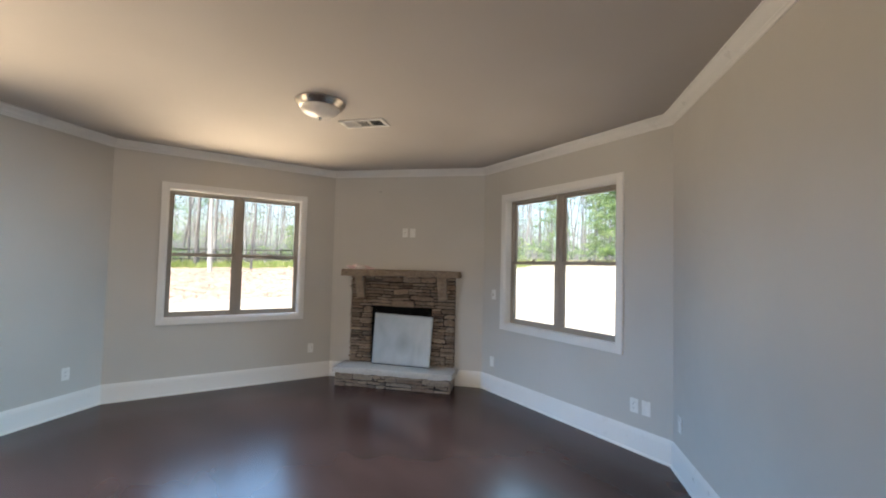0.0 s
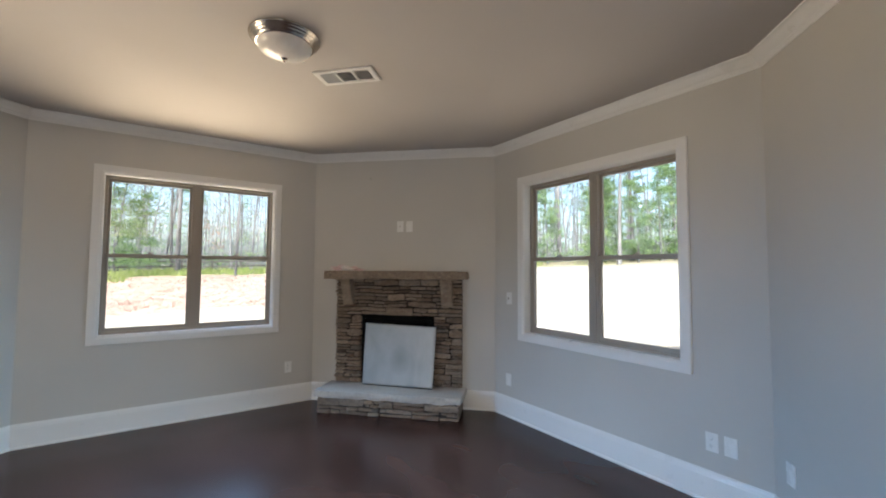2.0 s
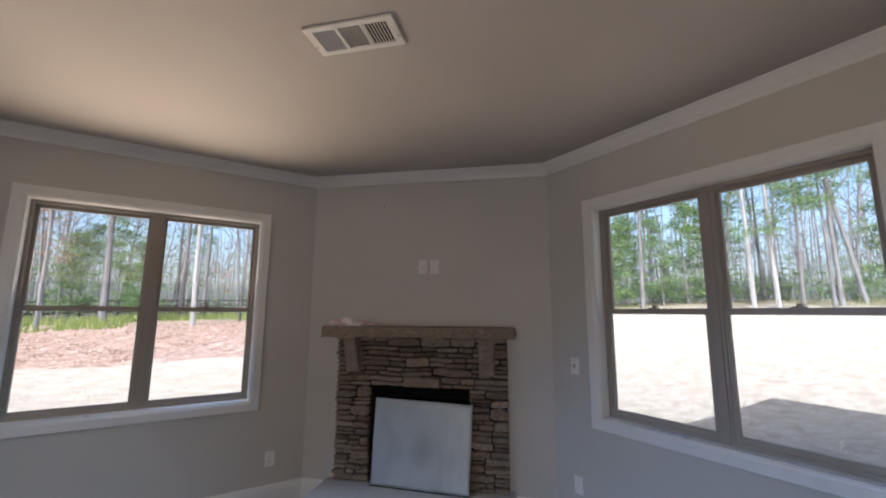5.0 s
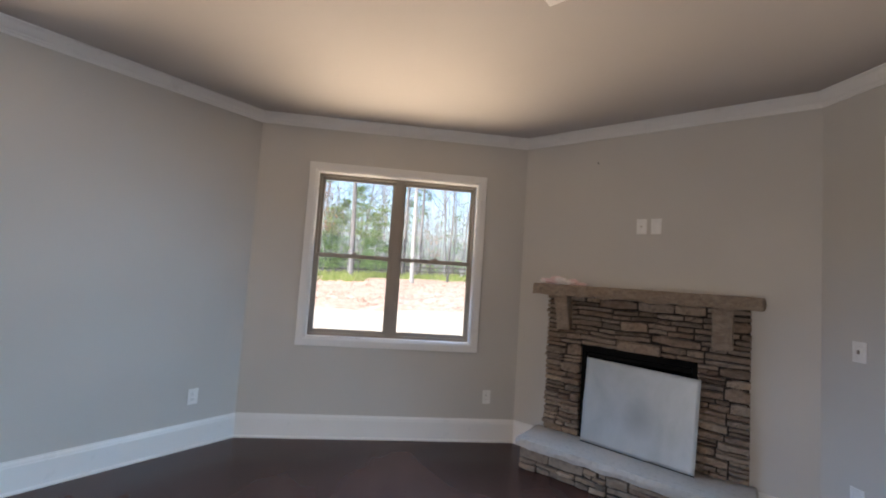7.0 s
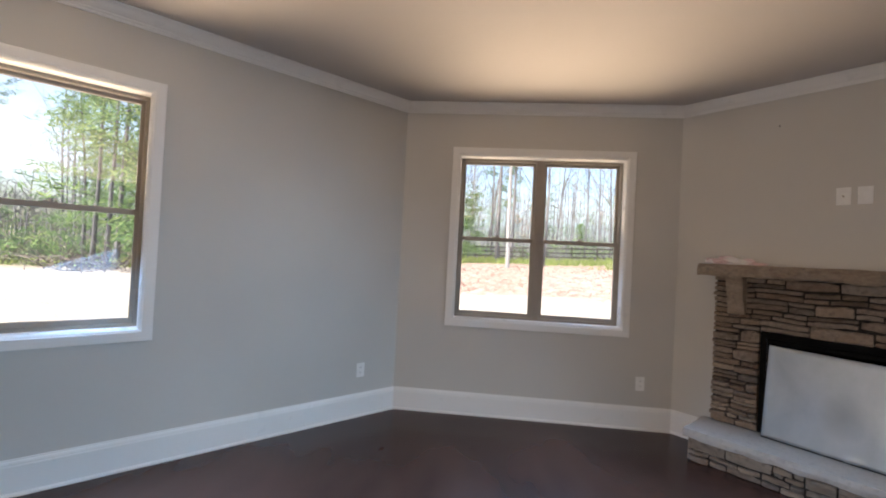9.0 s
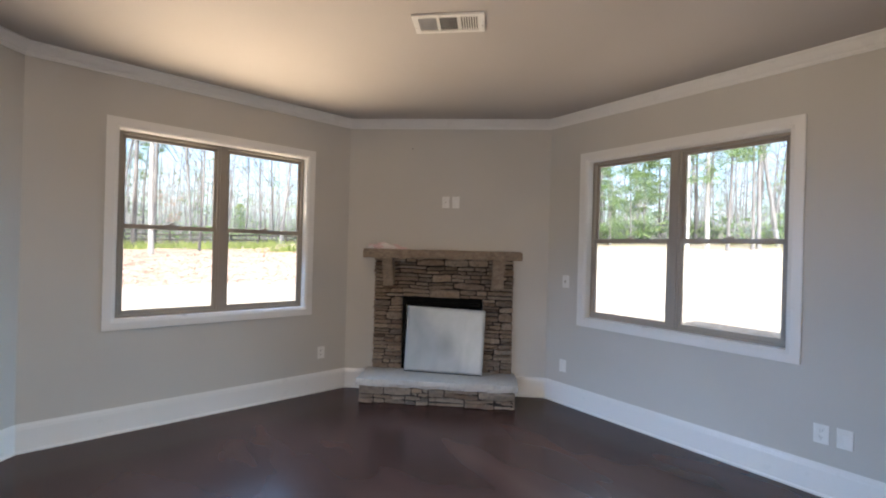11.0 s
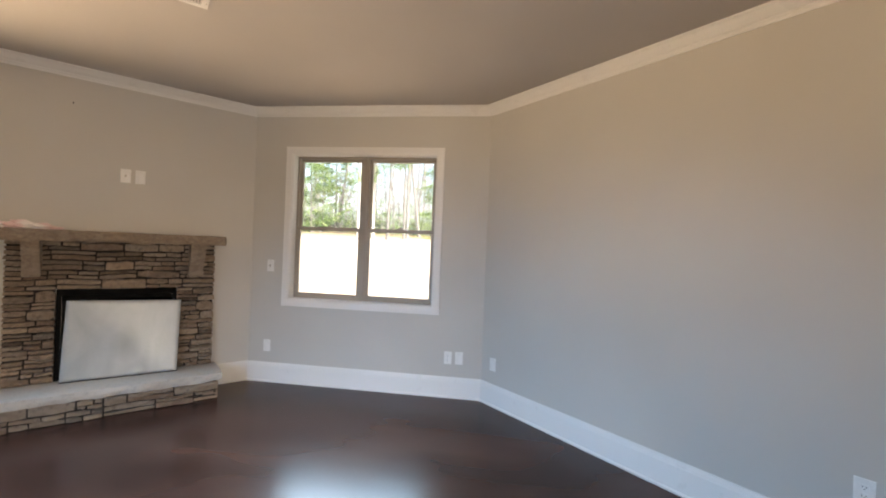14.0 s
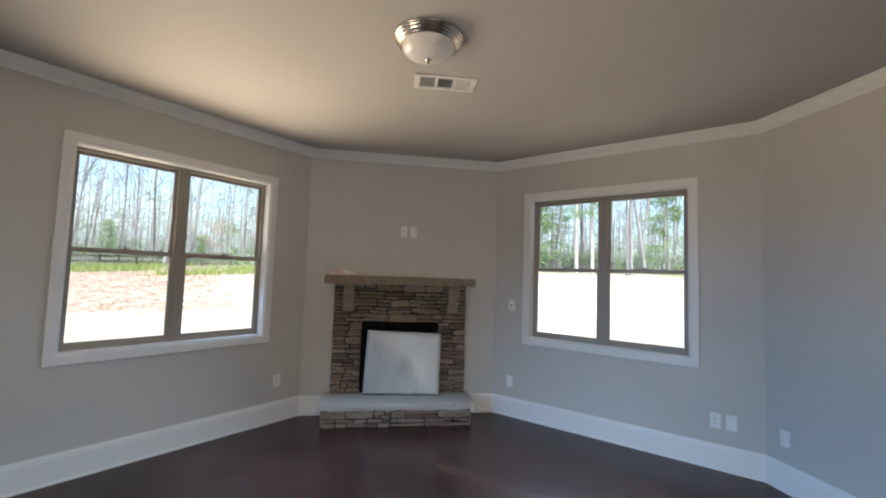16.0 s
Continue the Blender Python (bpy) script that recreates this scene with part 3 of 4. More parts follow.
def rough_block(x0, x1, y0, y1, z0, z1, cell, amp, seed, keep_back=True, keep_top=False):
    """A hewn block: every face cut into cells and pushed about, the back kept flat."""
    bm = bmesh.new()
    nx, ny, nz = [max(1, round(abs(b - a) / cell)) for a, b in ((x0, x1), (y0, y1), (z0, z1))]
    verts = {}

    def v(i, j, k):
        if (i, j, k) not in verts:
            p = Vector((x0 + (x1 - x0) * i / nx, y0 + (y1 - y0) * j / ny, z0 + (z1 - z0) * k / nz))
            q = p * 9.0 + Vector((seed * 3.7, seed * 1.3, seed * 7.1))
            d = Vector((noise.noise(q), noise.noise(q + Vector((31, 5, 9))), noise.noise(q + Vector((7, 57, 3))))) * amp
            d += Vector((noise.noise(p * 34 + Vector((seed, 0, 0))), noise.noise(p * 34 + Vector((0, seed, 9))), 0)) * amp * 0.45
            if j == ny and keep_back:
                d.y = 0
            if keep_top and k == nz:
                d.z *= 0.25
            # rounded arrises
            cx = (i in (0, nx)) + (j == 0) + (k in (0, nz))
            if cx >= 2:
                c = Vector(((x0 + x1) / 2, (y0 + y1) / 2, (z0 + z1) / 2)) - p
                d += c.normalized() * amp * 0.7
            verts[i, j, k] = bm.verts.new(p + d)
        return verts[i, j, k]
    for i in range(nx):
        for k in range(nz):
            bm.faces.new((v(i, 0, k), v(i + 1, 0, k), v(i + 1, 0, k + 1), v(i, 0, k + 1)))
            bm.faces.new((v(i, ny, k), v(i, ny, k + 1), v(i + 1, ny, k + 1), v(i + 1, ny, k)))
        for j in range(ny):
            bm.faces.new((v(i, j, 0), v(i, j + 1, 0), v(i + 1, j + 1, 0), v(i + 1, j, 0)))
            bm.faces.new((v(i, j, nz), v(i + 1, j, nz), v(i + 1, j + 1, nz), v(i, j + 1, nz)))
    for j in range(ny):
        for k in range(nz):
            bm.faces.new((v(0, j, k), v(0, j, k + 1), v(0, j + 1, k + 1), v(0, j + 1, k)))
            bm.faces.new((v(nx, j, k), v(nx, j + 1, k), v(nx, j + 1, k + 1), v(nx, j, k + 1)))
    return bm


def waver(x, z):
    """How far the beds rise and fall along the wall."""
    return 0.010 * noise.noise(Vector((x * 4.1, z * 2.0, 5.0))) + 0.004 * noise.noise(Vector((x * 13.0, z * 4.0, 9.0)))


def ledge_stone(x0, x1, z0, z1, front, back, parent, wave=1.0):
    """One split-faced stone of the wall: worn corners, a bulging chipped face, its beds rising and falling with the course."""
    bm = bmesh.new()
    h = z1 - z0
    g = rng.uniform(0.0022, 0.0046)
    gz = min(g, h * 0.09)
    x0, x1, z0, z1 = x0 + g, x1 - g, z0 + gz, z1 - gz
    h, w = z1 - z0, x1 - x0
    nx = 4 if w > 0.10 else 3
    slope, lean = rng.uniform(-0.05, 0.05) * min(h, 0.05), rng.uniform(-0.007, 0.007)
    wear = [rng.choice((0.02, 0.05, 0.10, 0.20)) * min(h, 0.06) for _ in range(4)]
    rows = []
    for k, (fz, inset) in enumerate(((0.0, 0.008), (0.14, 0.001), (0.82, 0.0), (1.0, 0.006))):
        row = []
        for i in range(nx + 1):
            f = i / nx
            end, rim = i in (0, nx), k in (0, 3)
            x = x0 + w * (f + (rng.uniform(-0.07, 0.07) if not end else 0.0))
            z = z0 + h * fz + slope * (f - 0.5) * 2 + (rng.uniform(-0.10, 0.10) if not rim else rng.uniform(0.0, 0.11) * (1 if k == 0 else -1)) * min(h, 0.05)
            if end:
                q = wear[(0 if i == 0 else 1) + (0 if k < 2 else 2)]
                x += (q * (1.3 if rim else 0.25) + rng.uniform(0, 0.003)) * (1 if i == 0 else -1)
                if rim:
                    z += q * (1 if k == 0 else -1)
            y = -(front - inset - (0.004 if end else 0.0) + lean * (fz - 0.5) * 2) - rng.uniform(-0.008, 0.008)
            row.append(bm.verts.new((x, y, z + wave * waver(x, z))))
        rows.append(row)
    for a, b in zip(rows, rows[1:]):
        for i in range(nx):
            bm.faces.new((a[i], a[i + 1], b[i + 1], b[i]))
    edge = rows[0] + [r[-1] for r in rows[1:-1]] + rows[-1][::-1] + [r[0] for r in rows[-2:0:-1]]
    bk = [bm.verts.new((v.co.x, -back, v.co.z)) for v in edge]
    for i in range(len(edge)):
        j = (i + 1) % len(edge)
        bm.faces.new((edge[j], edge[i], bk[i], bk[j]))
    # shift the mesh so that each stone's grain starts elsewhere
    c = Vector(((x0 + x1) / 2, 0, (z0 + z1) / 2))
    bmesh.ops.translate(bm, verts=bm.verts[:], vec=-c)
    return part("stone", bm, STONE, parent, "", pose(*c))


def lay(parent, x0, x1, z0, z1, front, heights, widths, back=0.03, minlast=0.06):
    """Ledge stones in uneven courses: single blocks, pairs of thin stones, and short runs of two beds with their joints staggered."""
    def stone(xa, xb, za, zb):
        ledge_stone(xa, xb, za, zb, front + rng.uniform(-0.020, 0.020), back, parent, min(1.0, (za - z0) / 0.03) if zb < z1 - 0.004 else 0.0)

    z = z0
    while z < z1 - 0.006:
        h = rng.uniform(*heights)
        if z + h > z1 - 0.034:
            h = z1 - z
        x = x0
        while x < x1 - 0.004:
            u = rng.random()
            w = rng.uniform(*widths)
            if x + w > x1 - minlast:
                w = x1 - x
            if h < 0.05 or u < 0.34:
                stone(x, x + w, z, z + h)
            elif u < 0.62 or w < 0.15:
                c = z + h * rng.uniform(0.36, 0.64)
                stone(x, x + w, z, c)
                stone(x, x + w, c, z + h)
            else:
                c = z + h * rng.uniform(0.38, 0.62)
                a, b = x + w * rng.uniform(0.3, 0.45), x + w * rng.uniform(0.55, 0.72)
                for p, q, za, zb in ((x, a, z, c), (a, x + w, z, c), (x, b, c, z + h), (b, x + w, c, z + h)):
                    stone(p, q, za, zb)
            x += w
        z += h


fireplace = empty("fireplace", FW, "corner fireplace of stacked brown ledge stone on a raised hearth", "fireplace")
_bm = boxm(S0 + 0.012, OPEN0 - 0.012, -0.046, -0.003, 0.0, TOP_Z)
box(_bm, OPEN1 + 0.012, S1 - 0.012, -0.046, -0.003, 0.0, TOP_Z)
box(_bm, OPEN0 - 0.012, OPEN1 + 0.012, -0.046, -0.003, OPEN_Z + 0.012, TOP_Z)
surround = part("stone_surround", _bm, MORTAR, fireplace, "dark recessed mortar bed")
lay(surround, S0, OPEN0, SLAB_Z + 0.002, OPEN_Z, 0.078, (0.040, 0.088), (0.10, 0.20), 0.004)
lay(surround, OPEN1, S1, SLAB_Z + 0.002, OPEN_Z, 0.078, (0.046, 0.096), (0.11, 0.21), 0.004)
lay(surround, S0, S1, OPEN_Z, TOP_Z - 0.004, 0.078, (0.050, 0.100), (0.13, 0.34), 0.004)

mantel = part("mantel_shelf", rough_block(0.220, 1.760, -0.232, -0.003, 1.346, 1.430, 0.022, 0.016, 3, True, True), CAST, fireplace, "rough-hewn tan stone mantel slab", None, False)
for cx0, cx1 in ((0.405, 0.510), (1.478, 1.600)):
    bm = rough_block(cx0, cx1, -0.205, -0.060, 1.062, 1.347, 0.026, 0.0075, cx0 * 9, True, True)
    for v in bm.verts:
        if v.co.y < -0.08:
            k = max(0.0, min(1.0, (1.31 - v.co.z) / 0.25))
            v.co.y += 0.100 * k ** 1.2 * min(1.0, (-0.08 - v.co.y) / 0.1)
    part("corbel", bm, CAST, fireplace, "hewn stone corbel")

hearth = part("hearth_core", boxm(0.285, 1.685, -0.385, -0.024, 0.0, 0.158), MORTAR, fireplace, "dark mortar core of the raised hearth")
lay(hearth, 0.262, 1.704, 0.0, 0.160, 0.408, (0.062, 0.098), (0.14, 0.34), 0.36)
# returns of the hearth at both ends
for end in (0, 1):
    for z0_, z1_ in ((0.002, 0.07), (0.07, 0.158)):
        d = 0.03
        while d < 0.37:
            w = rng.uniform(0.10, 0.18)
            if d + w > 0.34:
                w = 0.385 - d
            bm = rough_block(0.262 if end == 0 else 1.672, 0.292 if end == 0 else 1.704, -(d + w - 0.004), -d, z0_ + 0.002, z1_ - 0.002, 0.05, 0.004, d + z0_ + end, False)
            part("stone", bm, STONE, hearth)
            d += w
part("hearth_slab", rough_block(0.236, 1.738, -0.432, -0.026, 0.161, 0.228, 0.030, 0.0125, 11, True, True), SLAB, fireplace, "pale grey flagstone hearth slab with a chipped edge")

# firebox: black steel face, lined recess, lintel bar
_bm = rect_frame(OPEN0 - 0.004, OPEN1 + 0.004, SLAB_Z, OPEN_Z + 0.004, 0.034, 0.034, 0.02, 0.050, -0.040, -0.004, 0.003)
firebox = part("firebox", _bm, FIREBOX, fireplace, "black steel firebox face")
_bm = bmesh.new()
_v = [_bm.verts.new(p) for p in ((OPEN0 + 0.03, -0.004, SLAB_Z + 0.01), (OPEN1 - 0.03, -0.004, SLAB_Z + 0.01), (OPEN1 - 0.03, -0.004, OPEN_Z - 0.04), (OPEN0 + 0.03, -0.004, OPEN_Z - 0.04),
                                 (OPEN0 + 0.13, 0.34, SLAB_Z + 0.01), (OPEN1 - 0.13, 0.34, SLAB_Z + 0.01), (OPEN1 - 0.13, 0.30, OPEN_Z - 0.06), (OPEN0 + 0.13, 0.30, OPEN_Z - 0.06))]
for f in ((0, 1, 5, 4), (1, 2, 6, 5), (2, 3, 7, 6), (3, 0, 4, 7), (4, 5, 6, 7)):
    _bm.faces.new([_v[i] for i in f])
part("lining", _bm, FIREBOX, firebox, "black refractory lining")
part("hood", boxm(OPEN0 + 0.036, OPEN1 - 0.036, -0.034, -0.006, OPEN_Z - 0.085, OPEN_Z - 0.052, 0.004), FIREBOX, firebox, "black steel hood lip")


def leaning_sheet():
    """A thin sheet with its four corners placed, bowed a little, its lower edge torn up in one spot."""
    bl, br = Vector((0.636, -0.118, 0.2295)), Vector((1.408, -0.175, 0.2295))
    tl, tr = Vector((0.662, -0.108, 0.876)), Vector((1.428, -0.108, 0.848))
    bm = bmesh.new()
    nx, nz, t = 26, 22, 0.005
    nrm = (br - bl).cross(tl - bl).normalized()
    o = bl.copy()
    grid = {}
    for i in range(nx + 1):
        for k in range(nz + 1):
            a, c = i / nx, k / nz
            p = bl.lerp(br, a).lerp(tl.lerp(tr, a), c)
            bow = 0.010 * math.sin(math.pi * a) * math.sin(math.pi * c) + 0.004 * noise.noise(Vector((a * 4, c * 3, 2)))
            bow += 0.006 * math.exp(-((a - 0.42) / 0.04) ** 2) * (1 - c)
            flap = max(0.0, 1 - abs(a - 0.60) / 0.05) * max(0.0, 1 - c / 0.07)
            q = p - nrm * -bow * 1.0
            q = q + nrm * 0.0 + Vector((0, -0.03, 0.016)) * flap
            grid[i, k, 0] = bm.verts.new(q)
            grid[i, k, 1] = bm.verts.new(q + Vector((0, t, 0)))
    for i in range(nx):
        for k in range(nz):
            bm.faces.new([grid[i, k, 0], grid[i + 1, k, 0], grid[i + 1, k + 1, 0], grid[i, k + 1, 0]])
            bm.faces.new([grid[i, k, 1], grid[i, k + 1, 1], grid[i + 1, k + 1, 1], grid[i + 1, k, 1]])
    for i in range(nx):
        bm.faces.new([grid[i, 0, 0], grid[i, 0, 1], grid[i + 1, 0, 1], grid[i + 1, 0, 0]])
        bm.faces.new([grid[i, nz, 0], grid[i + 1, nz, 0], grid[i + 1, nz, 1], grid[i, nz, 1]])
    for k in range(nz):
        bm.faces.new([grid[0, k, 0], grid[0, k + 1, 0], grid[0, k + 1, 1], grid[0, k, 1]])
        bm.faces.new([grid[nx, k, 0], grid[nx, k, 1], grid[nx, k + 1, 1], grid[nx, k + 1, 0]])
    bmesh.ops.translate(bm, verts=bm.verts[:], vec=-o)
    ob = part("cover_sheet", bm, SHEET, None, "", FW @ Matrix.Translation(o), True)
    # black tube along the foot, standing in for the shaded gap below
    foot_gap = Soup()
    foot_gap.tube([Vector((0, -0.003, 0.003)), (br - bl) * 0.5 + Vector((0, -0.003, 0.0025)), (br - bl) + Vector((0, -0.003, 0.003))], [0.0045, 0.0045, 0.0045], 6)
    foot_gap.mesh("gap_strip", SLOT, ob, None, "black strip for the dark gap under the sheet")
    return tagged(ob, "dull grey-white sheet leaning on the hearth against the firebox", "panel")


leaning_sheet()

# crumpled pink and white plastic left on the mantel
_bm = bmesh.new()
bmesh.ops.create_icosphere(_bm, subdivisions=4, radius=1.0)
for v in _bm.verts:
    p = v.co.copy()
    r = 1 + 0.45 * noise.noise(p * 2.3) + 0.22 * noise.noise(p * 6.1) + 0.1 * noise.noise(p * 13)
    v.co = Vector((p.x * 0.175 * r, p.y * 0.075 * r, max(0.0, (p.z + 0.25) * 0.034 * r * (1.25 - 0.35 * p.x))))
tagged(part("plastic_wrap", _bm, BAG, None, "", FW @ pose(0.43, -0.115, 1.4275, 0, 0, 3)), "crumpled white and pink plastic wrap on the mantel", "plastic wrap")


# ---------------------------------------------------------------- plates on the walls
def cover_plate(n, x, z, kind):
    """A plate of 72 by 118 mm with what it carries."""
    name = {"outlet": "wall_outlet", "switch": "light_switch", "blank": "blank_plate", "coax": "cable_plate"}[kind]
    lab = {"outlet": "white duplex outlet on the greige wall", "switch": "white toggle switch on the greige wall beside the window",
           "blank": "white decorator outlet plate on the greige wall", "coax": "white cable plate on the greige wall"}[kind]
    m = WALLS[n] @ pose(x, 0, z)
    t = empty(name, m, lab, {"outlet": "outlet", "switch": "switch", "blank": "outlet", "coax": "cable outlet"}[kind])
    part("plate", boxm(-0.036, 0.036, -0.0062, -0.0002, -0.0585, 0.0585, 0.0028, 2), PLATE, t)
    if kind == "outlet":
        for s in (-1, 1):
            f = part("receptacle", boxm(-0.0165, 0.0165, -0.0085, -0.0055, s * 0.0195 - 0.0135, s * 0.0195 + 0.0135, 0.0025, 2), PLATE, t)
            bm = boxm(-0.0075, -0.0055, -0.0089, -0.0083, s * 0.0195 - 0.003, s * 0.0195 + 0.006)
            box(bm, 0.0055, 0.0075, -0.0089, -0.0083, s * 0.0195 - 0.002, s * 0.0195 + 0.006)
            box(bm, -0.002, 0.002, -0.0089, -0.0083, s * 0.0195 - 0.0095, s * 0.0195 - 0.0055)
            part("slots", bm, SLOT, f, "dark outlet slots")
    elif kind == "switch":
        part("rocker", boxm(-0.0165, 0.0165, -0.0090, -0.0055, -0.033, 0.033, 0.002), PLATE, t)
        part("toggle", boxm(-0.006, 0.006, -0.019, -0.008, -0.012, 0.012, 0.003), VINYL, t, "grey toggle")
    elif kind == "blank":
        part("insert", boxm(-0.0165, 0.0165, -0.0080, -0.0055, -0.033, 0.033, 0.0015), PLATE, t)
    else:
        bm = bmesh.new()
        bmesh.ops.create_cone(bm, cap_ends=True, segments=16, radius1=0.0055, radius2=0.0055, depth=0.012, matrix=Matrix.Translation((0, -0.011, 0)) @ Matrix.Rotation(radians(90), 4, 'X'))
        part("connector", bm, NICKEL, t, "small metal cable connector")
    for s in (-1, 1):
        bm = bmesh.new()
        bmesh.ops.create_cone(bm, cap_ends=True, segments=10, radius1=0.003, radius2=0.0025, depth=0.0012, matrix=Matrix.Translation((0, -0.0065, s * 0.042)) @ Matrix.Rotation(radians(90), 4, 'X'))
        part("screw", bm, PLATE, t)
    return t


def on_b(y):
    return FACE[3].y - y


cover_plate("F", 1.001, 1.918, "coax")
cover_plate("F", 1.103, 1.918, "blank")
cover_plate("A", 2.180 - FACE[1].x, 0.387, "outlet")
cover_plate("D", LENGTH["D"] - 0.337 - 0.006, 0.388, "outlet")
cover_plate("B", on_b(5.640), 1.166, "switch")
cover_plate("B", on_b(5.650), 0.362, "blank")
cover_plate("B", on_b(3.814), 0.375, "outlet")
cover_plate("B", on_b(3.709), 0.377, "blank")
cover_plate("C", 0.150, 0.372, "blank")
cover_plate("C", 2.525, 0.395, "outlet")
_bm = bmesh.new()
bmesh.ops.create_cone(_bm, cap_ends=True, segments=10, radius1=0.004, radius2=0.005, depth=0.016, matrix=Matrix.Translation((0, -0.008, 0)) @ Matrix.Rotation(radians(90), 4, 'X'))
tagged(part("nail", _bm, SLOT, None, "", FW @ pose(0.652, 0, 2.456)), "small dark nail in the greige wall", "nail")

# ---------------------------------------------------------------- ceiling lamp and register
lamp = empty("ceiling_lamp", pose(1.535, 4.949, H), "flush ceiling lamp with brushed nickel rim and alabaster glass bowl", "ceiling lamp")
part("pan", lathe(((0.0, -0.0005), (0.182, -0.0005), (0.190, -0.003), (0.190, -0.009), (0.185, -0.014), (0.181, -0.016), (0.180, -0.022), (0.174, -0.026), (0.170, -0.028), (0.169, -0.035),
                   (0.163, -0.039), (0.158, -0.041), (0.157, -0.047), (0.150, -0.051), (0.143, -0.051), (0.140, -0.046)), 72), NICKEL, lamp, "ringed brushed nickel pan", None, True)
part("bowl", lathe(((0.146, -0.044), (0.146, -0.052), (0.143, -0.062), (0.136, -0.074), (0.124, -0.087), (0.106, -0.099), (0.082, -0.109), (0.052, -0.116), (0.02, -0.1195), (0.0, -0.120)), 64), OPAL, lamp, "white alabaster glass bowl", None, True)
part("finial", lathe(((0.0, -0.117), (0.017, -0.117), (0.0185, -0.1215), (0.013, -0.126), (0.007, -0.129), (0.0095, -0.134), (0.0075, -0.1405), (0.0, -0.1425)), 24), NICKEL, lamp, "nickel finial", None, True)

_c = Vector((1.9905, 5.178))
_ang = math.degrees(math.atan2(-0.289, 0.277))
vent = empty("ceiling_vent", pose(_c.x, _c.y, H, 0, 0, _ang), "white three-way louvred ceiling register", "air vent")
VW, VH = 0.203, 0.094
_bm = bmesh.new()
for x0_, x1_, y0_, y1_ in ((-VW, VW, VH - 0.026, VH), (-VW, VW, -VH, -VH + 0.026), (-VW, -VW + 0.033, -VH + 0.026, VH - 0.026), (VW - 0.033, VW, -VH + 0.026, VH - 0.026),
                           (-0.064, -0.050, -VH + 0.026, VH - 0.026), (0.050, 0.064, -VH + 0.026, VH - 0.026)):
    box(_bm, x0_, x1_, y0_, y1_, -0.011, -0.0005)
part("frame", _bm, TRIM, vent)
# no hole above: a black sheet carries the dark of the duct
part("backing", boxm(-VW + 0.02, VW - 0.02, -VH + 0.02, VH - 0.02, -0.0018, -0.0006), SLOT, vent, "black sheet for the unlit duct behind the louvres")


def slat(x, y, length, along, tilt):
    bm = boxm(-length / 2, length / 2, -0.0058, 0.0058, -0.0005, 0.0005)
    rot = pose(x, y, -0.0062, 0, 0, 90 if along == "y" else 0) @ pose(0, 0, 0, tilt, 0, 0)
    return part("slat", bm, TRIM, vent, "", rot)


for k in range(8):
    slat(-VW + 0.0385 + k * 0.0139, 0, 2 * VH - 0.054, "y", -38)
    slat(0.0695 + k * 0.0139, 0, 2 * VH - 0.054, "y", 42)
for k in range(13):
    slat(0, -VH + 0.0305 + k * 0.0106, 0.099, "x", 28)
part("lever", boxm(VW - 0.020, VW - 0.014, -0.03, 0.012, -0.016, -0.010, 0.0015), TRIM, vent, "damper lever")
for sx in (-1, 1):
    bm = bmesh.new()
    bmesh.ops.create_cone(bm, cap_ends=True, segments=10, radius1=0.0035, radius2=0.004, depth=0.002, matrix=Matrix.Translation((sx * (VW - 0.010), 0.03, -0.0117)))
    part("screw", bm, NICKEL, vent)

# ---------------------------------------------------------------- outdoors
HOME = Vector((1.5, 4.0))


def bank_slope(x, y):
    """How steeply the yard rises in that direction: flat to the northwest, gentle to the north, steeper to the east."""
    b = math.degrees(math.atan2(y - HOME.y, x - HOME.x))
    if b < -90:
        b += 360
    for b0, b1, s0, s1 in ((-90, -30, 0.0, 0.10), (-30, 20, 0.10, 0.118), (20, 97, 0.118, 0.060), (97, 137, 0.060, 0.004), (137, 270, 0.004, 0.0)):
        if b <= b1:
            return s0 + (s1 - s0) * (b - b0) / (b1 - b0)
    return 0.0


def ground_z(x, y):
    r = math.hypot(x - HOME.x, y - HOME.y)
    z = -0.32
    if r > 9:
        k = min(r, 33.0) - 9
        z += bank_slope(x, y) * k * min(1.0, k / 12.0)
    if r > 60:
        z += 0.012 * (min(r, 400.0) - 60)
    if r > 12:
        z += 0.2 * noise.noise(Vector((x * 0.09, y * 0.09, 3.0))) * min(1.0, (r - 12) / 12)
    return z + 0.03 * noise.noise(Vector((x * 0.5, y * 0.5, 0.0)))


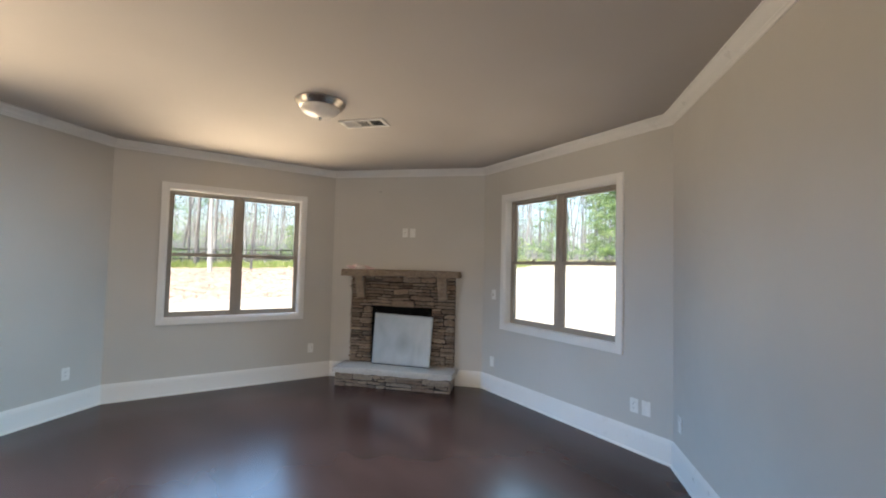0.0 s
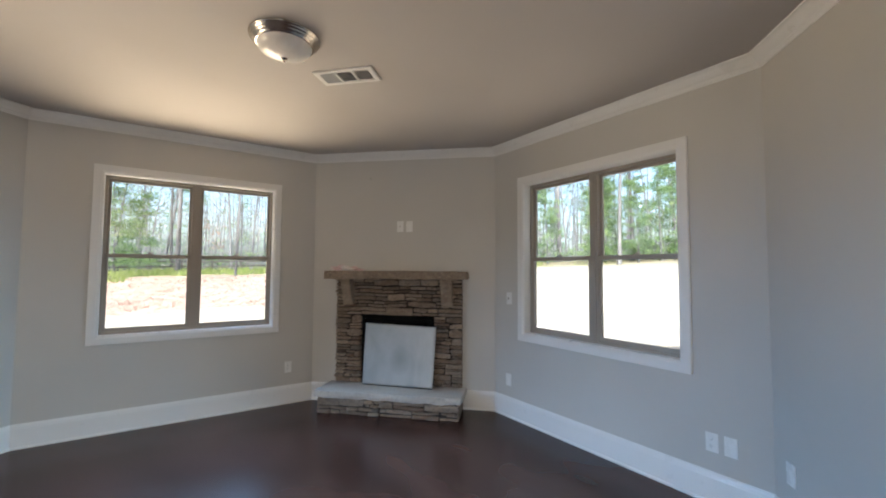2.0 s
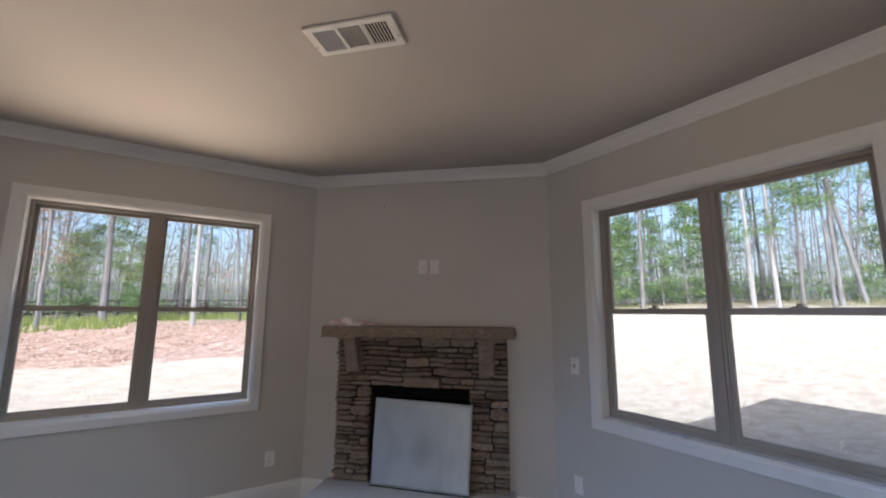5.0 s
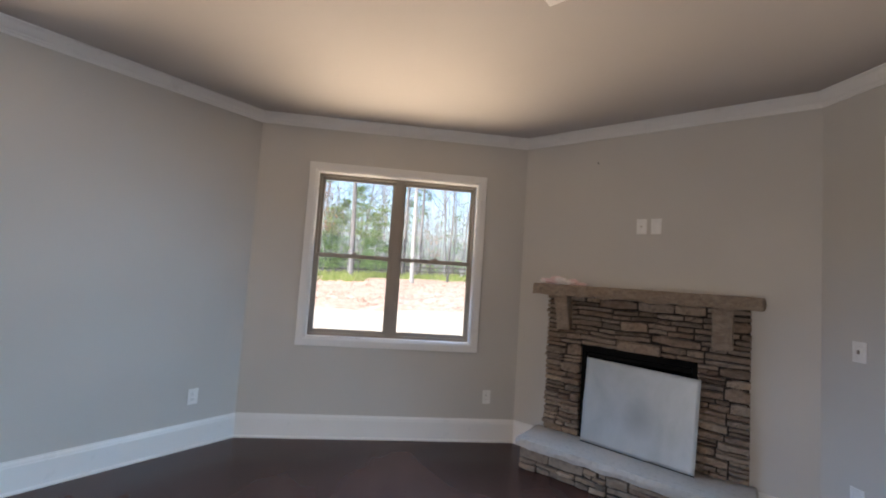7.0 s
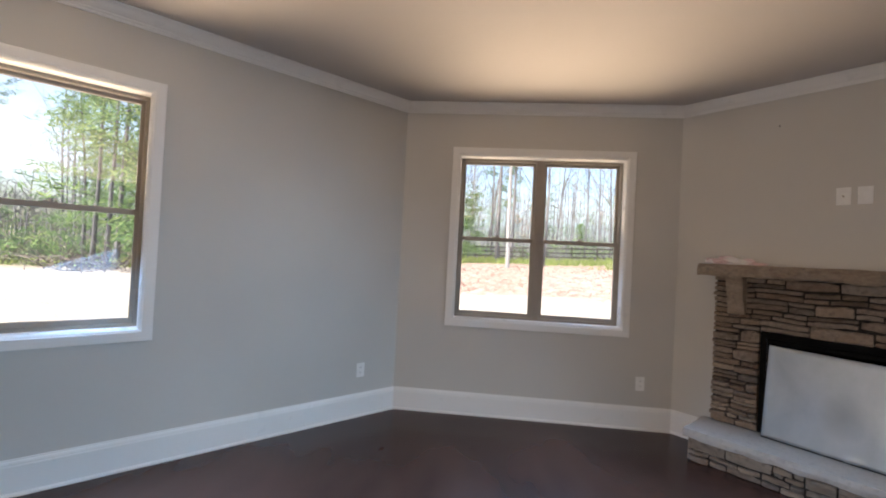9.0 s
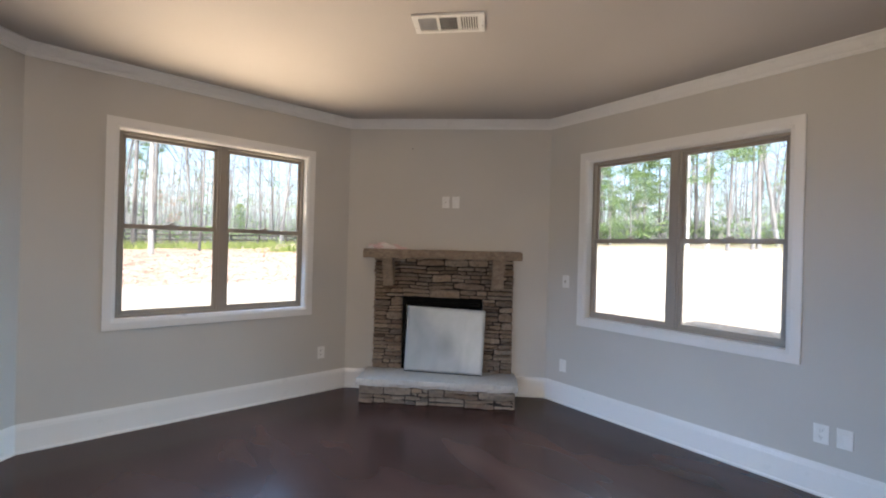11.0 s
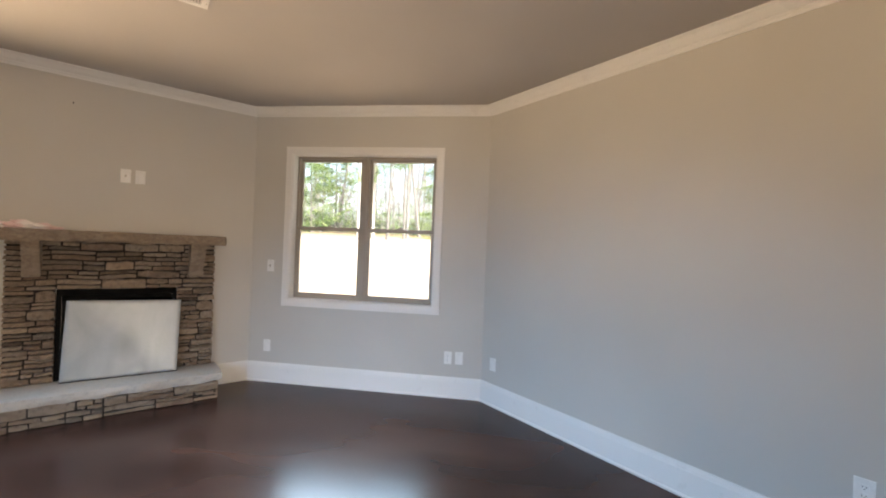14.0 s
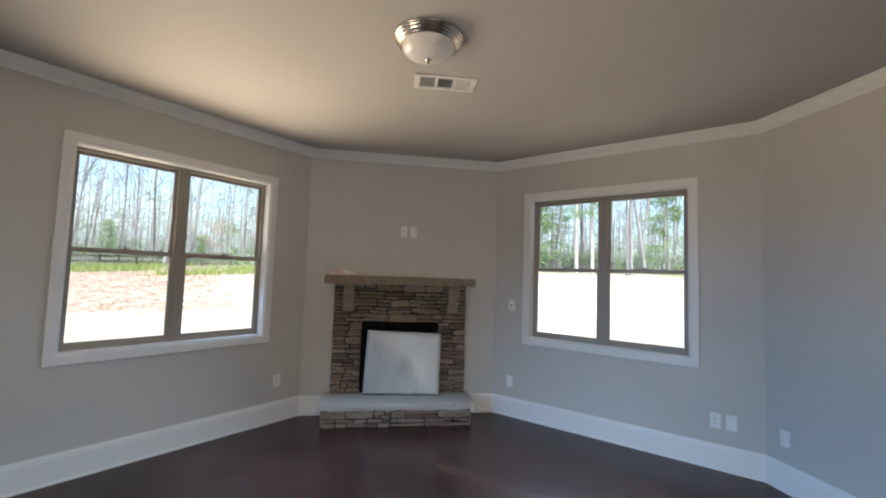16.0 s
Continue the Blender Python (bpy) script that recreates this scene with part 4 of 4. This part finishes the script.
def ground_material():
    """Pale graded clay under straw matting round the house, then rust-brown pine straw, then woodland litter with green growth."""
    m, nt, b = material("yard_ground", 0.95, 0.0, 0.1)
    v = coords(nt)
    sub = nt.nodes.new("ShaderNodeVectorMath")
    sub.operation = 'SUBTRACT'
    sub.inputs[1].default_value = (HOME.x, HOME.y, 0)
    nt.links.new(v, sub.inputs[0])
    flat = nt.nodes.new("ShaderNodeVectorMath")
    flat.operation = 'MULTIPLY'
    flat.inputs[1].default_value = (1, 1, 0)
    nt.links.new(sub.outputs[0], flat.inputs[0])
    ln = nt.nodes.new("ShaderNodeVectorMath")
    ln.operation = 'LENGTH'
    nt.links.new(flat.outputs[0], ln.inputs[0])
    wob = maprange(nt, noise_tex(nt, v, 0.25, 5.0, 0.6), 0.3, 0.7, -0.9, 0.9)
    add = nt.nodes.new("ShaderNodeMath")
    add.operation = 'ADD'
    nt.links.new(ln.outputs["Value"], add.inputs[0])
    nt.links.new(wob, add.inputs[1])
    r = add.outputs[0]
    clay = ramp(nt, noise_tex(nt, v, 2.6, 9.0, 0.74, (1.0, 1.5, 1.0), 0.5), ((0.3, (0.27, 0.22, 0.175)), (0.52, (0.39, 0.34, 0.285)), (0.72, (0.47, 0.43, 0.38))))
    needles = noise_tex(nt, v, 3.6, 10.0, 0.82, (1.0, 1.5, 1.0), 0.8)
    straw = ramp(nt, needles, ((0.36, (0.12, 0.066, 0.050)), (0.5, (0.31, 0.205, 0.16)), (0.62, (0.58, 0.47, 0.40))))
    litter = ramp(nt, noise_tex(nt, v, 2.3, 8.0, 0.7), ((0.35, (0.11, 0.085, 0.06)), (0.52, (0.20, 0.165, 0.11)), (0.66, (0.15, 0.18, 0.075))))
    nrm = nt.nodes.new("ShaderNodeVectorMath")
    nrm.operation = 'NORMALIZE'
    nt.links.new(flat.outputs[0], nrm.inputs[0])
    dot = nt.nodes.new("ShaderNodeVectorMath")
    dot.operation = 'DOT_PRODUCT'
    dot.inputs[1].default_value = (-0.12, 0.99, 0)
    nt.links.new(nrm.outputs[0], dot.inputs[0])
    mul = nt.nodes.new("ShaderNodeMath")
    mul.operation = 'MULTIPLY'
    nt.links.new(maprange(nt, r, 15.7, 16.0), mul.inputs[0])
    nt.links.new(maprange(nt, dot.outputs["Value"], 0.84, 0.90), mul.inputs[1])
    c = mixc(nt, mul.outputs[0], clay, straw)
    c = mixc(nt, maprange(nt, r, 26.0, 31.0), c, litter)
    nt.links.new(c, b.inputs["Base Color"])
    bump(nt, b, noise_tex(nt, v, 6.0, 9.0, 0.72), 0.7, 0.10)
    return m


GROUND = ground_material()
_radii = [0.0, 3.0] + [3.0 + 1.5 * i for i in range(1, 60)] + [100, 115, 135, 160, 200, 280, 420, 700, 1300, 2500]
_bm = bmesh.new()
_prev = None
for _r in _radii:
    if _r == 0:
        _ring = [_bm.verts.new((HOME.x, HOME.y, -0.35))]
    else:
        _ring = []
        for _k in range(120):
            _a = 2 * math.pi * _k / 120
            _x, _y = HOME.x + _r * math.cos(_a), HOME.y + _r * math.sin(_a)
            _ring.append(_bm.verts.new((_x, _y, ground_z(_x, _y))))
    if _prev:
        for _k in range(120):
            _j = (_k + 1) % 120
            if len(_prev) == 1:
                _bm.faces.new((_prev[0], _ring[_k], _ring[_j]))
            else:
                _bm.faces.new((_prev[_k], _ring[_k], _ring[_j], _prev[_j]))
    _prev = _ring
tagged(part("ground", _bm, GROUND, None, "", None, True), "pale graded clay yard with pine straw banks rising to woods", "ground", "", "structure")


def bark_material(name, dark, light):
    m, nt, b = material(name, 0.9, 0.0, 0.2)
    v = coords(nt)
    t = noise_tex(nt, v, 5.0, 7.0, 0.7, (1.0, 1.0, 0.22))
    c = ramp(nt, t, ((0.32, dark), (0.68, light)))
    rnd = nt.nodes.new("ShaderNodeObjectInfo").outputs["Random"]
    c = mixc(nt, maprange(nt, rnd, 0.0, 1.0, 0.0, 0.45), c, tuple(x * 0.55 for x in light))
    nt.links.new(c, b.inputs["Base Color"])
    bump(nt, b, t, 0.8, 0.04)
    return m


def leaf_material(name, a, b_, c_):
    m, nt, b = material(name, 0.6, 0.0, 0.25)
    isl = nt.nodes.new("ShaderNodeNewGeometry").outputs["Random Per Island"]
    c = ramp(nt, isl, ((0.0, a), (0.5, b_), (1.0, c_)))
    rnd = nt.nodes.new("ShaderNodeObjectInfo").outputs["Random"]
    c = mixc(nt, maprange(nt, rnd, 0.0, 1.0, 0.0, 0.5), c, b_)
    nt.links.new(c, b.inputs["Base Color"])
    b.inputs["Subsurface Weight"].default_value = 0.0
    tr = nt.nodes.new("ShaderNodeBsdfTranslucent")
    nt.links.new(c, tr.inputs["Color"])
    mx = nt.nodes.new("ShaderNodeMixShader")
    mx.inputs[0].default_value = 0.5
    nt.links.new(b.outputs[0], mx.inputs[1])
    nt.links.new(tr.outputs[0], mx.inputs[2])
    nt.links.new(mx.outputs[0], nt.nodes["Material Output"].inputs["Surface"])
    return m


PINE_BARK = bark_material("pine_bark", (0.075, 0.072, 0.074), (0.20, 0.19, 0.19))
GREY_BARK = bark_material("grey_bark", (0.09, 0.088, 0.092), (0.23, 0.222, 0.225))
PALE_BARK = bark_material("pale_bark", (0.17, 0.165, 0.162), (0.36, 0.348, 0.34))
# needle colours hold shaded blue-green and sunlit yellow-green, mixed blade by blade
NEEDLES = leaf_material("pine_needles", (0.045, 0.085, 0.045), (0.12, 0.19, 0.085), (0.27, 0.33, 0.13))
YOUNG = leaf_material("young_pine_needles", (0.065, 0.115, 0.055), (0.15, 0.235, 0.095), (0.31, 0.38, 0.14))
RUSSET = leaf_material("russet_leaves", (0.20, 0.09, 0.05), (0.32, 0.16, 0.09), (0.40, 0.25, 0.15))
GRASS = leaf_material("grass_blades", (0.19, 0.25, 0.065), (0.30, 0.375, 0.105), (0.46, 0.46, 0.20))


def bent(p, d, length, steps, g, wander, droop=0.0):
    pts, q, e = [p.copy()], p.copy(), d.normalized()
    for _ in range(steps):
        e = (e + Vector((g.gauss(0, wander), g.gauss(0, wander), g.gauss(0, wander) - droop))).normalized()
        q = q + e * (length / steps)
        pts.append(q.copy())
    return pts


def pine(seed, height, girth, crown_from, spread, blades, label, needles=NEEDLES, limbs=34, stubs=8):
    g = random.Random(seed)
    t = empty("pine_tree", pose(0, 0, 0), label, "tree", "pines round the yard")
    w = Soup()
    trunk = bent(Vector((0, 0, -0.4)), Vector((g.gauss(0, 0.012), g.gauss(0, 0.012), 1)), height, 12, g, 0.014)
    w.tube(trunk, [girth * (1.25 if i == 0 else 1 - 0.85 * i / 12) for i in range(13)], 9)
    leaf = Soup()
    for k in range(limbs):
        h = crown_from + (1 - crown_from) * (k / limbs) ** 0.85
        i = min(11, int(h * 12))
        p = trunk[i].lerp(trunk[i + 1], h * 12 - i)
        a = g.uniform(0, 6.28)
        reach = spread * (1.05 - (h - crown_from) / (1 - crown_from) * 0.75) * g.uniform(0.55, 1.1)
        d = Vector((math.cos(a), math.sin(a), g.uniform(-0.05, 0.4)))
        limb = bent(p, d, reach, 5, g, 0.13)
        w.tube(limb, [girth * 0.20 * (1 - 0.8 * j / 5) for j in range(6)], 4)
        for j in range(2, 6):
            for _ in range(2):
                q = limb[j] + Vector((g.gauss(0, 0.28), g.gauss(0, 0.28), g.gauss(0.05, 0.16))) * min(1.0, spread / 2.2)
                leaf.tuft(q, 0.50 * min(1.0, spread / 2.0 + 0.15), g, blades, 0.3)
    for k in range(stubs):
        h = g.uniform(0.14, crown_from)
        i = int(h * 12)
        a = g.uniform(0, 6.28)
        st = bent(trunk[i].lerp(trunk[i + 1], h * 12 - i), Vector((math.cos(a), math.sin(a), g.uniform(-0.2, 0.35))), g.uniform(0.4, 1.8), 4, g, 0.12)
        w.tube(st, [girth * 0.11 * (1 - 0.7 * j / 4) for j in range(5)], 4)
    w.mesh("trunk", PINE_BARK, t, None, "furrowed grey-brown trunk")
    leaf.mesh("crown", needles, t)
    return t


def bare_tree(seed, height, girth, label, leaves=0, bark=None):
    g = random.Random(seed)
    t = empty("bare_tree", pose(0, 0, 0), label, "tree", "bare trees of the woods")
    w, leaf = Soup(), Soup()

    def grow(p, d, length, r, level):
        steps = 7 if level == 0 else 4
        pts = bent(p, d, length, steps, g, 0.035 if level == 0 else 0.12, -0.02)
        w.tube(pts, [r * (1 - 0.72 * i / steps) for i in range(steps + 1)], 7 if level == 0 else 4 if level == 1 else 3)
        if level < 3:
            for _ in range((11, 5, 3)[level]):
                k = g.uniform(0.32 if level == 0 else 0.25, 0.98) * steps
                i = min(steps - 1, int(k))
                q = pts[i].lerp(pts[i + 1], k - i)
                a = g.uniform(0, 6.28)
                nd = (pts[i + 1] - pts[i]).normalized() + Vector((math.cos(a), math.sin(a), g.uniform(-0.1, 0.5))) * (0.9 if level else 0.75)
                grow(q, nd, length * g.uniform(0.24, 0.42), r * 0.33 * (1.25 - k / steps * 0.6), level + 1)
                if leaves and level >= 1:
                    leaf.tuft(q + nd.normalized() * length * 0.2, 0.5, g, leaves, 0.6)
    grow(Vector((0, 0, -0.3)), Vector((g.gauss(0, 0.03), g.gauss(0, 0.03), 1)), height, girth, 0)
    w.mesh("trunk", bark or GREY_BARK, t, None, "bare trunk and limbs")
    if leaves:
        leaf.mesh("crown", RUSSET, t, None, "sparse russet leaves")
    return t


GREENS = "tall pine with a bare trunk and ragged green crown"
KINDS = {
    "tall": [pine(1, 24, 0.155, 0.46, 3.2, 30, GREENS), pine(2, 21, 0.13, 0.40, 2.8, 30, GREENS), pine(3, 26, 0.175, 0.52, 3.6, 30, GREENS)],
    "mid": [pine(11, 14, 0.11, 0.42, 3.0, 24, "half-grown pine with a spreading yellow-green crown", YOUNG, 26, 6), pine(12, 12, 0.10, 0.34, 2.6, 24, "half-grown pine with a spreading yellow-green crown", YOUNG, 24, 5)],
    "young": [pine(4, 8.5, 0.075, 0.10, 1.9, 18, "young bushy pine with bright green needles", YOUNG, 26, 0), pine(5, 6.0, 0.055, 0.08, 1.6, 18, "young bushy pine with bright green needles", YOUNG, 22, 0)],
    "bare": [bare_tree(6, 17, 0.115, "leafless hardwood tree with grey bark"), bare_tree(7, 14, 0.085, "leafless hardwood tree with grey bark"), bare_tree(8, 20, 0.15, "leafless hardwood tree with grey bark")],
    "pale": [bare_tree(13, 19, 0.135, "leafless tree with a straight pale sunlit trunk", 0, PALE_BARK)],
    "russet": [bare_tree(9, 7.5, 0.06, "small tree with sparse russet leaves", 4)],
}
_used = set()


def plant(kind, i, r, deg, scale=1.0, spin=0.0):
    """A tree of that kind at a distance and a bearing (from +x, to the left) of the house."""
    x, y = HOME.x + r * math.cos(radians(deg)), HOME.y + r * math.sin(radians(deg))
    m = pose(x, y, ground_z(x, y), 0, 0, spin) @ Matrix.Scale(scale, 4)
    src = KINDS[kind][i % len(KINDS[kind])]
    if (kind, i % len(KINDS[kind])) not in _used:
        _used.add((kind, i % len(KINDS[kind])))
        src.matrix_basis = m
        return src
    c = copy_thing(src, pose(0, 0, 0))
    c.matrix_basis = m
    return c


# edge trees that stand out one by one
for kind, i, r, deg, sc, sp in (("pale", 0, 25.5, 87.9, 1.0, 10), ("tall", 0, 31, 89.2, 0.95, 80), ("tall", 2, 28, 96.3, 1.0, 140), ("bare", 0, 27, 101.4, 0.9, 20), ("bare", 1, 28, 82.9, 1.0, 200),
                                ("tall", 1, 29, 104.5, 0.95, 60), ("young", 0, 33, 95.3, 0.9, 0), ("young", 1, 32, 93.2, 0.95, 90), ("young", 1, 35, 99.0, 1.0, 30),
                                ("tall", 1, 29, 30.6, 1.0, 30), ("pale", 0, 27, 19.3, 0.95, 200), ("pale", 0, 27.5, 17.2, 0.95, 310), ("bare", 0, 29, 12.3, 1.0, 120), ("bare", 2, 31, 10.6, 0.9, 40),
                                ("young", 1, 30, 34.2, 1.0, 50), ("young", 1, 31, 32.4, 1.15, 150), ("young", 0, 30, 28.3, 0.72, 10), ("young", 0, 31, 25.8, 0.85, 70), ("young", 1, 32, 24.2, 1.2, 170),
                                ("mid", 0, 33, 18.6, 1.0, 15), ("mid", 1, 27, 15.2, 1.0, 85), ("mid", 0, 28, 12.8, 0.85, 240), ("mid", 1, 34, 22.5, 1.0, 330), ("young", 0, 32, 8.0, 1.1, 70), ("tall", 2, 33, 38.5, 1.0, 310), ("young", 0, 31, 40.0, 0.9, 10),
                                ("tall", 0, 34, 137, 0.9, 45), ("tall", 2, 33, 135, 0.95, 15), ("tall", 1, 36, 128, 1.0, 85), ("tall", 0, 38, 131, 0.9, 275), ("young", 0, 40, 134, 1.0, 5),
                                ("young", 0, 30, 136, 1.9, 20), ("young", 1, 35, 132, 2.3, 60), ("young", 0, 39, 137.5, 1.7, 110), ("russet", 0, 31, 104, 0.9, 0), ("russet", 0, 34, 101, 1.0, 90), ("tall", 1, 60, 152, 0.9, 185), ("tall", 2, 62, 145.4, 0.9, 255)):
    plant(kind, i, r, deg, sc, sp)
g = random.Random(21)
for k in range(165):
    deg = -28 + 205 * (k + g.random()) / 165
    r = g.uniform(33, 74) ** 1.0
    u = g.random()
    if 139 < deg < 177:
        continue
    green = deg < 48 or deg > 118
    kind = ("tall" if u < 0.24 else "young" if u < 0.34 else "bare" if u < 0.95 else "russet") if green else ("tall" if u < 0.22 else "young" if u < 0.32 else "bare" if u < 0.90 else "russet")
    plant(kind, g.randrange(3), r, deg, g.uniform(0.75, 1.15), g.uniform(0, 360))

# low leafless shrubs at the edge of the yard
for i, r, deg, sc, sp in ((0, 24.0, 138.3, 0.17, 30), (1, 26.0, 139.8, 0.19, 160), (1, 25.0, 136.4, 0.16, 250)):
    plant("bare", i, r, deg, sc, sp)

# far woods: many thin stems and crowns behind one another
w, leaf = Soup(), Soup()
for k in range(1500):
    deg = radians(-32 + 216 * (k + g.random()) / 1500)
    r = g.uniform(62, 125)
    x, y = HOME.x + r * math.cos(deg), HOME.y + r * math.sin(deg)
    b0 = Vector((x, y, ground_z(x, y) - 0.3))
    h = g.uniform(9, 19) * (0.5 if 2.42 < deg < 3.1 else 1.0)
    pts = bent(b0, Vector((g.gauss(0, 0.04), g.gauss(0, 0.04), 1)), h, 4, g, 0.03)
    w.tube(pts, [g.uniform(0.07, 0.16) * (1 - 0.7 * j / 4) for j in range(5)], 4)
    for _ in range(7):
        j = g.randrange(1, 4)
        a = g.uniform(0, 6.28)
        w.tube(bent(pts[j].lerp(pts[j + 1], g.random()), Vector((math.cos(a), math.sin(a), 0.7)), g.uniform(1.5, 4), 2, g, 0.1), [0.05, 0.035, 0.015], 3)
    if g.random() < 0.30:
        for _ in range(10):
            leaf.tuft(b0 + Vector((g.gauss(0, 1.4), g.gauss(0, 1.4), h * g.uniform(0.12, 1.0))), 1.3, g, 14, 0.7)
wo = tagged(new("far_woods"), "distant mixed pine and hardwood forest", "forest", "", "stuff")
w.mesh("stems", GREY_BARK, wo)
leaf.mesh("foliage", NEEDLES, wo)

# grass and scrub on the bank at the edge of the woods
leaf = Soup()
for k in range(9000):
    deg = radians(g.uniform(-25, 175))
    r = 25.5 + abs(g.gauss(0, 6.0))
    x, y = HOME.x + r * math.cos(deg), HOME.y + r * math.sin(deg)
    if noise.noise(Vector((x * 0.16, y * 0.16, 7.0))) < -0.08 + (0.25 if r < 29 else 0.0) - (0.25 if deg > 1.65 and deg < 2.1 else 0.0):
        continue
    c = Vector((x, y, ground_z(x, y)))
    h = g.uniform(0.12, 0.5)
    for _ in range(4):
        o = Vector((g.gauss(0, 0.16), g.gauss(0, 0.16), 0))
        tip = o + Vector((g.gauss(0, 0.13), g.gauss(0, 0.13), h))
        s = len(leaf.v)
        leaf.v += [c + o + Vector((-0.03, 0, -0.02)), c + o + Vector((0.03, 0.02, -0.02)), c + tip]
        leaf.f.append((s, s + 1, s + 2))
gr = tagged(new("bank_grass"), "bright green and straw-coloured grass tufts along the wood's edge", "grass", "", "stuff")
leaf.mesh("blades", GRASS, gr)

# low tangled scrub among the first trees
w, leaf = Soup(), Soup()
for k in range(2600):
    deg = radians(g.uniform(-25, 172))
    r = (43.0 if 1.12 < deg < 2.2 else 31.5) + abs(g.gauss(0, 9.0))
    x, y = HOME.x + r * math.cos(deg), HOME.y + r * math.sin(deg)
    if noise.noise(Vector((x * 0.11, y * 0.11, 17.0))) < -0.12:
        continue
    c = Vector((x, y, ground_z(x, y) - 0.05))
    for _ in range(4):
        a = g.uniform(0, 6.28)
        w.tube(bent(c, Vector((math.cos(a) * 0.5, math.sin(a) * 0.5, 1)), g.uniform(0.6, 2.4), 3, g, 0.16), [0.022, 0.016, 0.011, 0.006], 3)
    if g.random() < 0.55:
        leaf.tuft(c + Vector((0, 0, g.uniform(0.4, 1.3))), g.uniform(0.7, 1.4), g, 16, 0.6)
sc = tagged(new("scrub"), "low tangled scrub of bare twigs and green shoots", "scrub", "", "stuff")
w.mesh("twigs", GREY_BARK, sc)
leaf.mesh("foliage", YOUNG, sc)

# loose straw: rust-brown needles on the bank, pale stalks on the graded clay before it
STRAW = leaf_material("pine_straw", (0.22, 0.135, 0.10), (0.36, 0.25, 0.195), (0.54, 0.44, 0.36))
STALK = leaf_material("pale_straw", (0.30, 0.25, 0.19), (0.46, 0.41, 0.33), (0.62, 0.57, 0.48))
rust, pale = Soup(), Soup()
for k in range(2400):
    deg, r = radians(g.uniform(64, 126)), g.uniform(16.2, 27.0)
    x, y = HOME.x + r * math.cos(deg), HOME.y + r * math.sin(deg)
    rust.tuft(Vector((x, y, ground_z(x, y) + 0.03)), g.uniform(0.12, 0.32), g, 6, 0.12)
for k in range(4200):
    deg, r = radians(g.uniform(-10, 150)), g.uniform(7.0, 16.0)
    x, y = HOME.x + r * math.cos(deg), HOME.y + r * math.sin(deg)
    pale.tuft(Vector((x, y, ground_z(x, y) + 0.02)), g.uniform(0.06, 0.14), g, 4, 0.06)
ps = tagged(new("pine_straw"), "loose rust-brown pine straw over the bank", "pine straw", "", "stuff")
rust.mesh("needles", STRAW, ps)
ms = tagged(new("straw_mulch"), "thin pale straw strewn over the graded clay", "straw", "", "stuff")
pale.mesh("stalks", STALK, ms)

# brush pile of cut limbs beyond the northwest window
w = Soup()
bx, by = HOME.x + 27 * math.cos(radians(137.5)), HOME.y + 27 * math.sin(radians(137.5))
c = Vector((bx, by, ground_z(bx, by)))
for k in range(150):
    a = g.uniform(0, 6.28)
    p = c + Vector((g.gauss(0, 1.0), g.gauss(0, 1.0), g.uniform(0, 0.5)))
    w.tube(bent(p, Vector((math.cos(a), math.sin(a), g.uniform(0.1, 1.3))), g.uniform(0.8, 2.6), 5, g, 0.22, 0.12), [0.03 * (1 - 0.8 * j / 5) for j in range(6)], 3)
bp = tagged(new("brush_pile"), "tangled heap of cut grey branches at the edge of the woods", "brush pile", "", "stuff")
w.mesh("branches", bark_material("dead_limbs", (0.085, 0.07, 0.058), (0.20, 0.17, 0.145)), bp)

# dark three-rail fence in front of the woods
WOOD, _nt, _b = material("dark_fence_wood", 0.85, 0.0, 0.2)
_nt.links.new(ramp(_nt, noise_tex(_nt, coords(_nt), 4.0, 6.0, 0.6, (1.0, 6.0, 6.0)), ((0.3, (0.03, 0.026, 0.022)), (0.7, (0.085, 0.075, 0.065)))), _b.inputs["Base Color"])
FENCE_R, FENCE_0, FENCE_1 = 41.0, 66.0, 124.0
fence = tagged(new("fence"), "dark weathered three-rail wooden fence before the woods", "fence")
_n = 18
_ends = []
for k in range(_n + 1):
    a = radians(FENCE_0 + (FENCE_1 - FENCE_0) * k / _n)
    _ends.append(Vector((HOME.x + FENCE_R * math.cos(a), HOME.y + FENCE_R * math.sin(a), 0)))
for p in _ends:
    p.z = ground_z(p.x, p.y)
_post = boxm(-0.06, 0.06, -0.06, 0.06, -0.3, 1.35, 0.01)
_first = part("post", _post, WOOD, fence, "", Matrix.Translation(_ends[0]))
for p in _ends[1:]:
    o = new("post", _first.data)
    o.parent = fence
    o.matrix_basis = Matrix.Translation(p)
for p, q in zip(_ends, _ends[1:]):
    d = q - p
    for h in (0.35, 0.78, 1.2):
        part("rail", boxm(0, d.length, -0.02, 0.02, -0.07, 0.07), WOOD, fence, "", Matrix.Translation(p + Vector((0, 0, h))) @ d.to_track_quat('X', 'Z').to_matrix().to_4x4())
